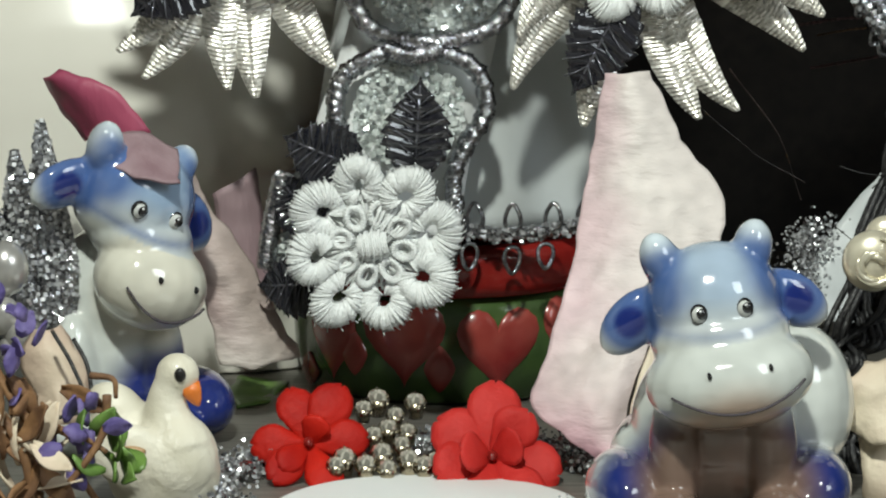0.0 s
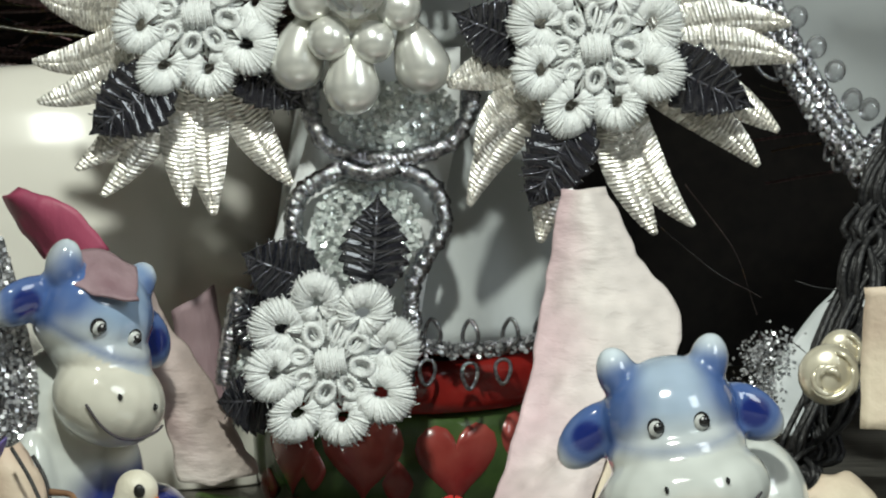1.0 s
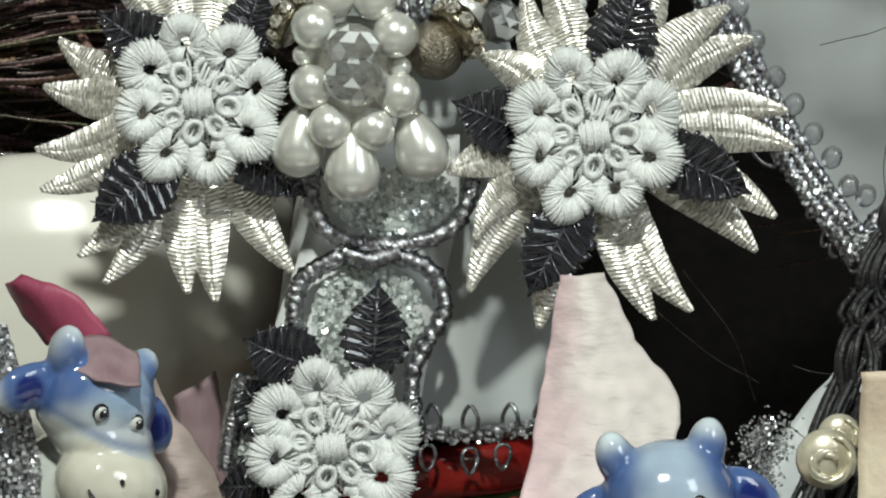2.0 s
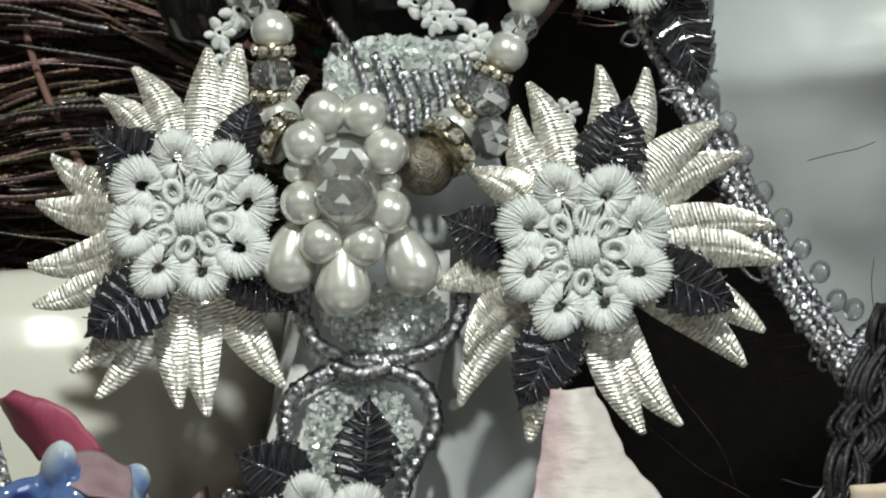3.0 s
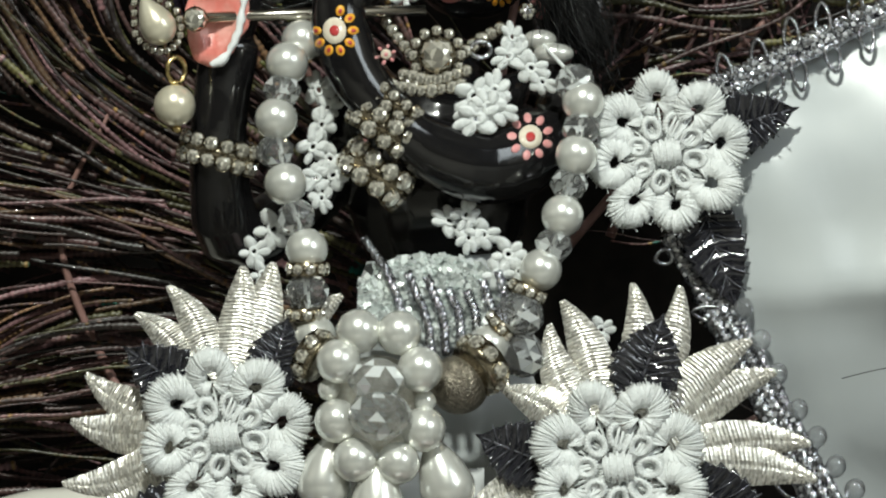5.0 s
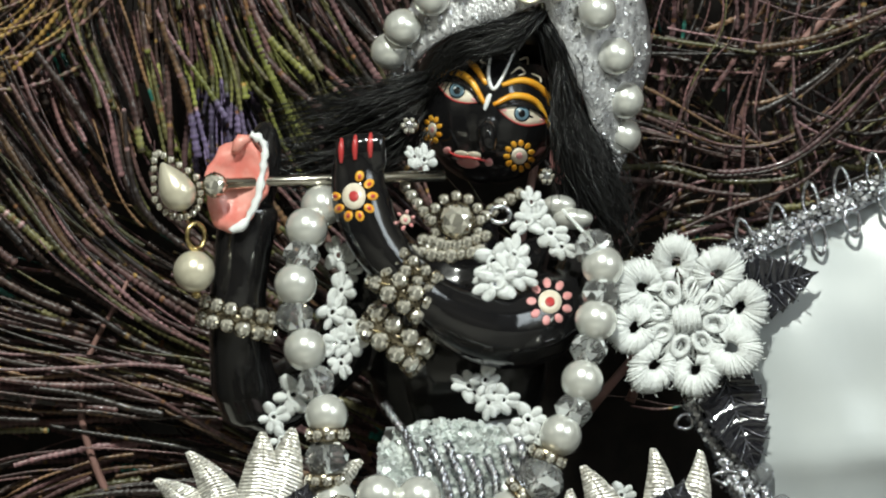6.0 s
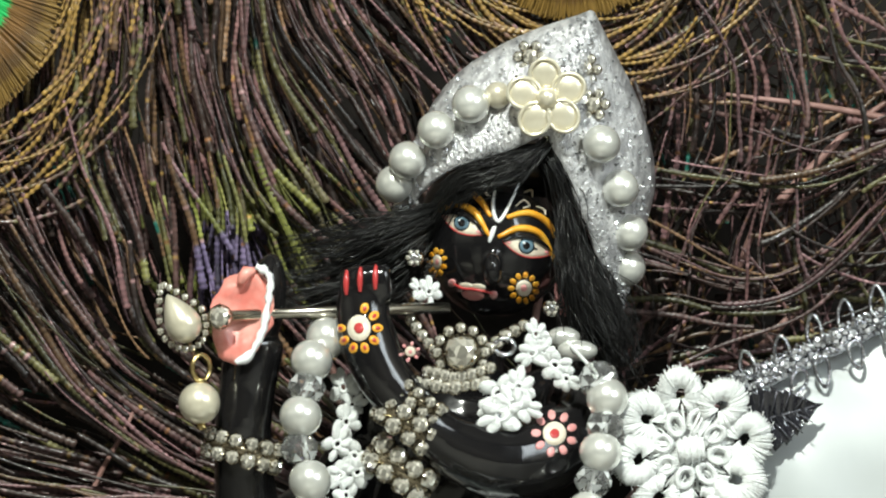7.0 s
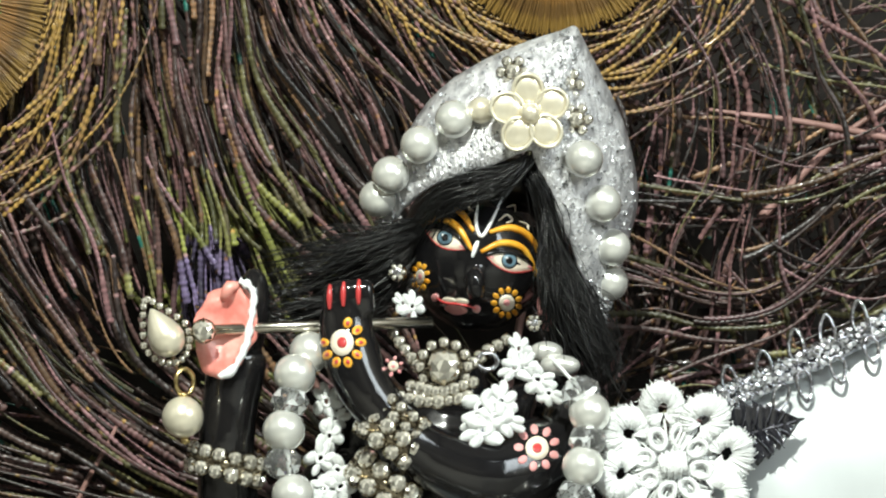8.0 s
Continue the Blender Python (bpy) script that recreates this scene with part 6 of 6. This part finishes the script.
def tinted(p, k):
    """The colours of barb k at p: bronze and mauve; violet and olive, or gold, round the feathers' eyes."""
    v = math.hypot(p.x - VIOLET_EYE[0], (p.z - VIOLET_EYE[2]) / 1.3)
    if v < 6 + 1.5 * math.sin(k * 7.1):
        return ((0.15, 0.115, 0.21), (0.09, 0.07, 0.13), (0.2, 0.155, 0.27))[k % 3]
    if v < 12 + 4 * math.sin(k * 3.3) and k % 5 < 3:
        return ((0.19, 0.2, 0.05), (0.11, 0.11, 0.035), (0.24, 0.23, 0.08))[k % 3]
    if math.hypot(p.x + 25, (p.z - 149) / 0.8) < 11 + 3 * math.sin(k * 4.3) and k % 4 < 3:
        return ((0.17, 0.17, 0.045), (0.1, 0.095, 0.035), (0.13, 0.11, 0.06))[k % 3]
    for e, r in EYES:
        if math.hypot(p.x - e[0], p.z - e[2]) < r + 6 + 5 * math.sin(k * 2.7) and k % 4 < 3:
            return ((0.24, 0.14, 0.035), (0.12, 0.07, 0.025), (0.3, 0.19, 0.06))[k % 3]
    if noise.noise(p * 0.11 + Vector((3, 9, 1))) > 0.42 and p.y > 36 and k % 3 == 0:
        return (0.015, 0.13, 0.1)
    return TINTS[(k * 5) % len(TINTS)]


FLOW = [(-66, 182, 80), (-52, 165, 90), (-36, 182, 97), (-14, 165, 125), (2, 184, 128), (-20, 150, 128), (-40, 146, 102), (-66, 152, 112), (-60, 130, 142),
        (-45, 120, 145), (-66, 106, 162), (-40, 105, 162), (-66, 84, 196), (-40, 88, 182), (-60, 60, 190)]


def fan_angle(p):
    """The lie of the barbs in the fan beside the statue, from the angles (x, z, degrees) noted for its parts."""
    total, turn = 0.0, 0.0
    for x, z, a in FLOW:
        w = 1.0 / ((p.x - x) ** 2 + (p.z - z) ** 2 + 30.0) ** 1.5
        total, turn = total + w, turn + w * a
    return radians(turn / total)


def drift(p, base):
    """The flow's turn at a place, so that neighbours lie side by side."""
    q = Vector((p.x * 0.035, p.y * 0.02 + base, p.z * 0.035))
    return 0.45 * noise.noise(q) + 0.2 * noise.noise(q * 3.1 + Vector((7, 0, 0)))


VIOLET_EYE = (-33.5, 36, 142.3)
EYES = [((20.3, 26, 198.6), 17.0), ((-75.9, 26, 187.6), 17.0)]


def feather(label, quill, count, area, root, length, r, mess, seed, deep=(32, 45)):
    """A feather: its quill, and knotted barbs through its area (x0, x1, z0, z1), away from the root or along the fan."""
    ob = thing("peacock_feather", label, "feather", group="peacock feathers")
    part("quill", tube(smooth_line(quill, 26), [0.8 - 0.02 * i for i in range(26)], 8), QUILL, ob)
    g = Geo()
    for k in range(count):
        p = Vector((rnd.uniform(area[0], area[1]), rnd.uniform(*deep), rnd.uniform(area[2], area[3])))
        lay = rnd.gauss(0, mess)
        n = int(2 * length * rnd.uniform(0.6, 1.1))
        line, rise = [p.copy()], rnd.gauss(0, 0.05)
        for i in range(n):
            a = (math.atan2(p.z - root[1], p.x - root[0]) if root else fan_angle(p)) + lay + drift(p, seed) * (2.2 if root else 1.0)
            p = p + Vector((math.cos(a), -0.03 + rise, math.sin(a))) * 0.48
            line.append(p.copy())
        w = r * rnd.choice((0.4, 0.6, 0.8, 1.0, 1.3))
        n = len(line)
        g.add(tube(line, [w * (0.78 + 0.32 * (i % 2)) * (1 - 0.4 * i / n) * rnd.uniform(0.85, 1.15) for i in range(n)], 4, cap=False))
        glint, seat = rnd.choice((0.45, 0.7, 0.9, 1.2)), rnd.uniform(0, 90)
        for i, q in enumerate(line):
            # Knots lighter, grooves darker: the shade between knots is put into the colour.
            s = (1.15 if i % 2 else 0.75) * glint * (1 + 0.8 * noise.noise(Vector((i * 0.11, seat, 0)))) * rnd.uniform(0.75, 1.25)
            col = tinted(q, k) if rnd.random() < 0.96 else rnd.choice(GLINTS)
            g.c.extend([tuple(min(0.75, c * s) for c in col)] * 4)
    stuff(part("barb", g, BARB, ob, "knotted bronze and mauve barbs"))
    return ob


def eye_fan(label, c, bands, count, squash):
    """The eye of a feather: fine barbs packed side by side from its middle, coloured in rings."""
    ob = thing("peacock_feather", label, "feather", group="peacock feathers")
    g = Geo()
    c = Vector(c)
    reach = bands[-1][0]
    for k in range(count):
        a = 2 * math.pi * k / count
        n = 24
        ln, y = rnd.uniform(0.97, 1.06), rnd.uniform(-0.3, 0.3)
        line = [c + Vector((reach * ln * t * math.sin(a), y + 2.5 * t * t, reach * ln * squash * t * math.cos(a))) for t in [0.1 + 0.9 * i / (n - 1) for i in range(n)]]
        vs, fs = tube(line, [0.08 + 0.11 * i / n for i in range(n)], 4, cap=False)
        g.add((vs, fs))
        for i in range(n):
            dist = reach * ln * i / (n - 1)
            col = next((col for lim, col in bands if dist <= lim + rnd.uniform(-0.3, 0.3)), bands[-1][1])
            s = rnd.uniform(0.85, 1.12)
            g.c.extend([tuple(x * s for x in col)] * 4)
    stuff(part("eye_barb", g, BARB, ob, "fine barbs in coloured rings"))
    g = Geo()
    for k in range(150):
        a, n = rnd.uniform(0, 2 * math.pi), rnd.randint(30, 60)
        far = reach * (1.0 + 0.75 * (k / 150) ** 1.3)
        turn, grow = rnd.choice((-1, 1)) * 0.5 / far, rnd.uniform(0.02, 0.16)
        line = [c + Vector((math.sin(a + turn * i) * (far + grow * i), 2.6 + 0.3 * (far - reach) + 0.05 * i, squash * math.cos(a + turn * i) * (far + grow * i))) for i in range(n)]
        w = rnd.uniform(0.2, 0.42)
        g.add(tube(line, [w * (0.65 + 0.6 * (i % 2)) for i in range(n)], 5, cap=False))
        for i in range(n):
            col = mix((0.3, 0.18, 0.045), rnd.choice(TINTS), i / n * 1.5)
            # Shade in the grooves is painted here too, every second ring darker.
            u = (1.25 if i % 2 else 0.6) * rnd.uniform(0.7, 1.3)
            g.c.extend([tuple(min(0.7, x * u) for x in col)] * 5)
    stuff(part("fringe_barb", g, BARB, ob, "loose knotted bronze barbs"))
    return ob


R_ROOT = (-20, 100)
feather("bronze peacock feather fanned out low", [(20, 47, 60), (-40, 48, 76), (-120, 50, 92)], 250, (-74, 5, 52, 108), None, 34, 0.66, 0.1, 1.0)
feather("mauve peacock feather fanned out behind the flute", [(-42, 37, 66), (-56, 36, 100), (-48, 37, 122)], 330, (-76, -5, 98, 150), None, 32, 0.66, 0.09, 2.0)
feather("bronze peacock feather standing behind the statue", [(5, 48, 80), (-30, 48, 150), (-70, 50, 215)], 360, (-76, -2, 138, 192), None, 30, 0.62, 0.08, 3.0)
feather("dark peacock feather behind the crown", [(8, 48, 100), (20, 48, 160), (40, 50, 215)], 170, (-8, 40, 135, 200), (48, 60), 34, 0.52, 0.12, 4.0)
feather("bronze peacock feather leaning behind the cape", [(15, 47, 90), (60, 46, 140), (110, 46, 180)], 130, (20, 84, 118, 160), (-60, 128), 40, 0.62, 0.12, 5.0)
feather("mauve peacock feather lying across", [(100, 36, 158), (64, 35, 166), (44, 35, 169)], 60, (25, 84, 118, 195), (-70, 190), 40, 0.6, 0.16, 6.0)
feather("dark peacock feather standing upright", [(52, 38, 152), (64, 37, 164), (76, 36, 172)], 75, (32, 84, 118, 190), (62, -250), 40, 0.52, 0.1, 7.0)
feather("dark peacock feather in shade behind the dress", [(10, 50, 40), (50, 50, 70), (110, 50, 95)], 26, (25, 84, 40, 112), R_ROOT, 30, 0.26, 0.2, 8.0)
feather("dull brown peacock feather deep in the fan", [(0, 56, 60), (-30, 56, 140), (-50, 58, 215)], 620, (-78, 10, 55, 200), None, 34, 0.55, 0.25, 9.0, (46, 58))
feather("dull brown peacock feather deep behind the cape", [(30, 57, 100), (50, 57, 150), (70, 58, 215)], 460, (10, 86, 116, 200), (10, 60), 34, 0.52, 0.5, 10.0, (46, 60))
eye_fan("peacock feather eye with green and bronze rings", EYES[0][0], [(4, (0.02, 0.03, 0.2)), (8.5, (0.01, 0.3, 0.12)), (13, (0.2, 0.1, 0.025)), (15.5, (0.13, 0.07, 0.02)), (17.5, (0.22, 0.13, 0.03))], 900, 1.0)
eye_fan("peacock feather eye with bright green ring", EYES[1][0], [(5, (0.02, 0.03, 0.2)), (9.5, (0.01, 0.5, 0.12)), (13, (0.2, 0.1, 0.025)), (15, (0.13, 0.07, 0.02)), (17, (0.22, 0.13, 0.03))], 900, 1.25)
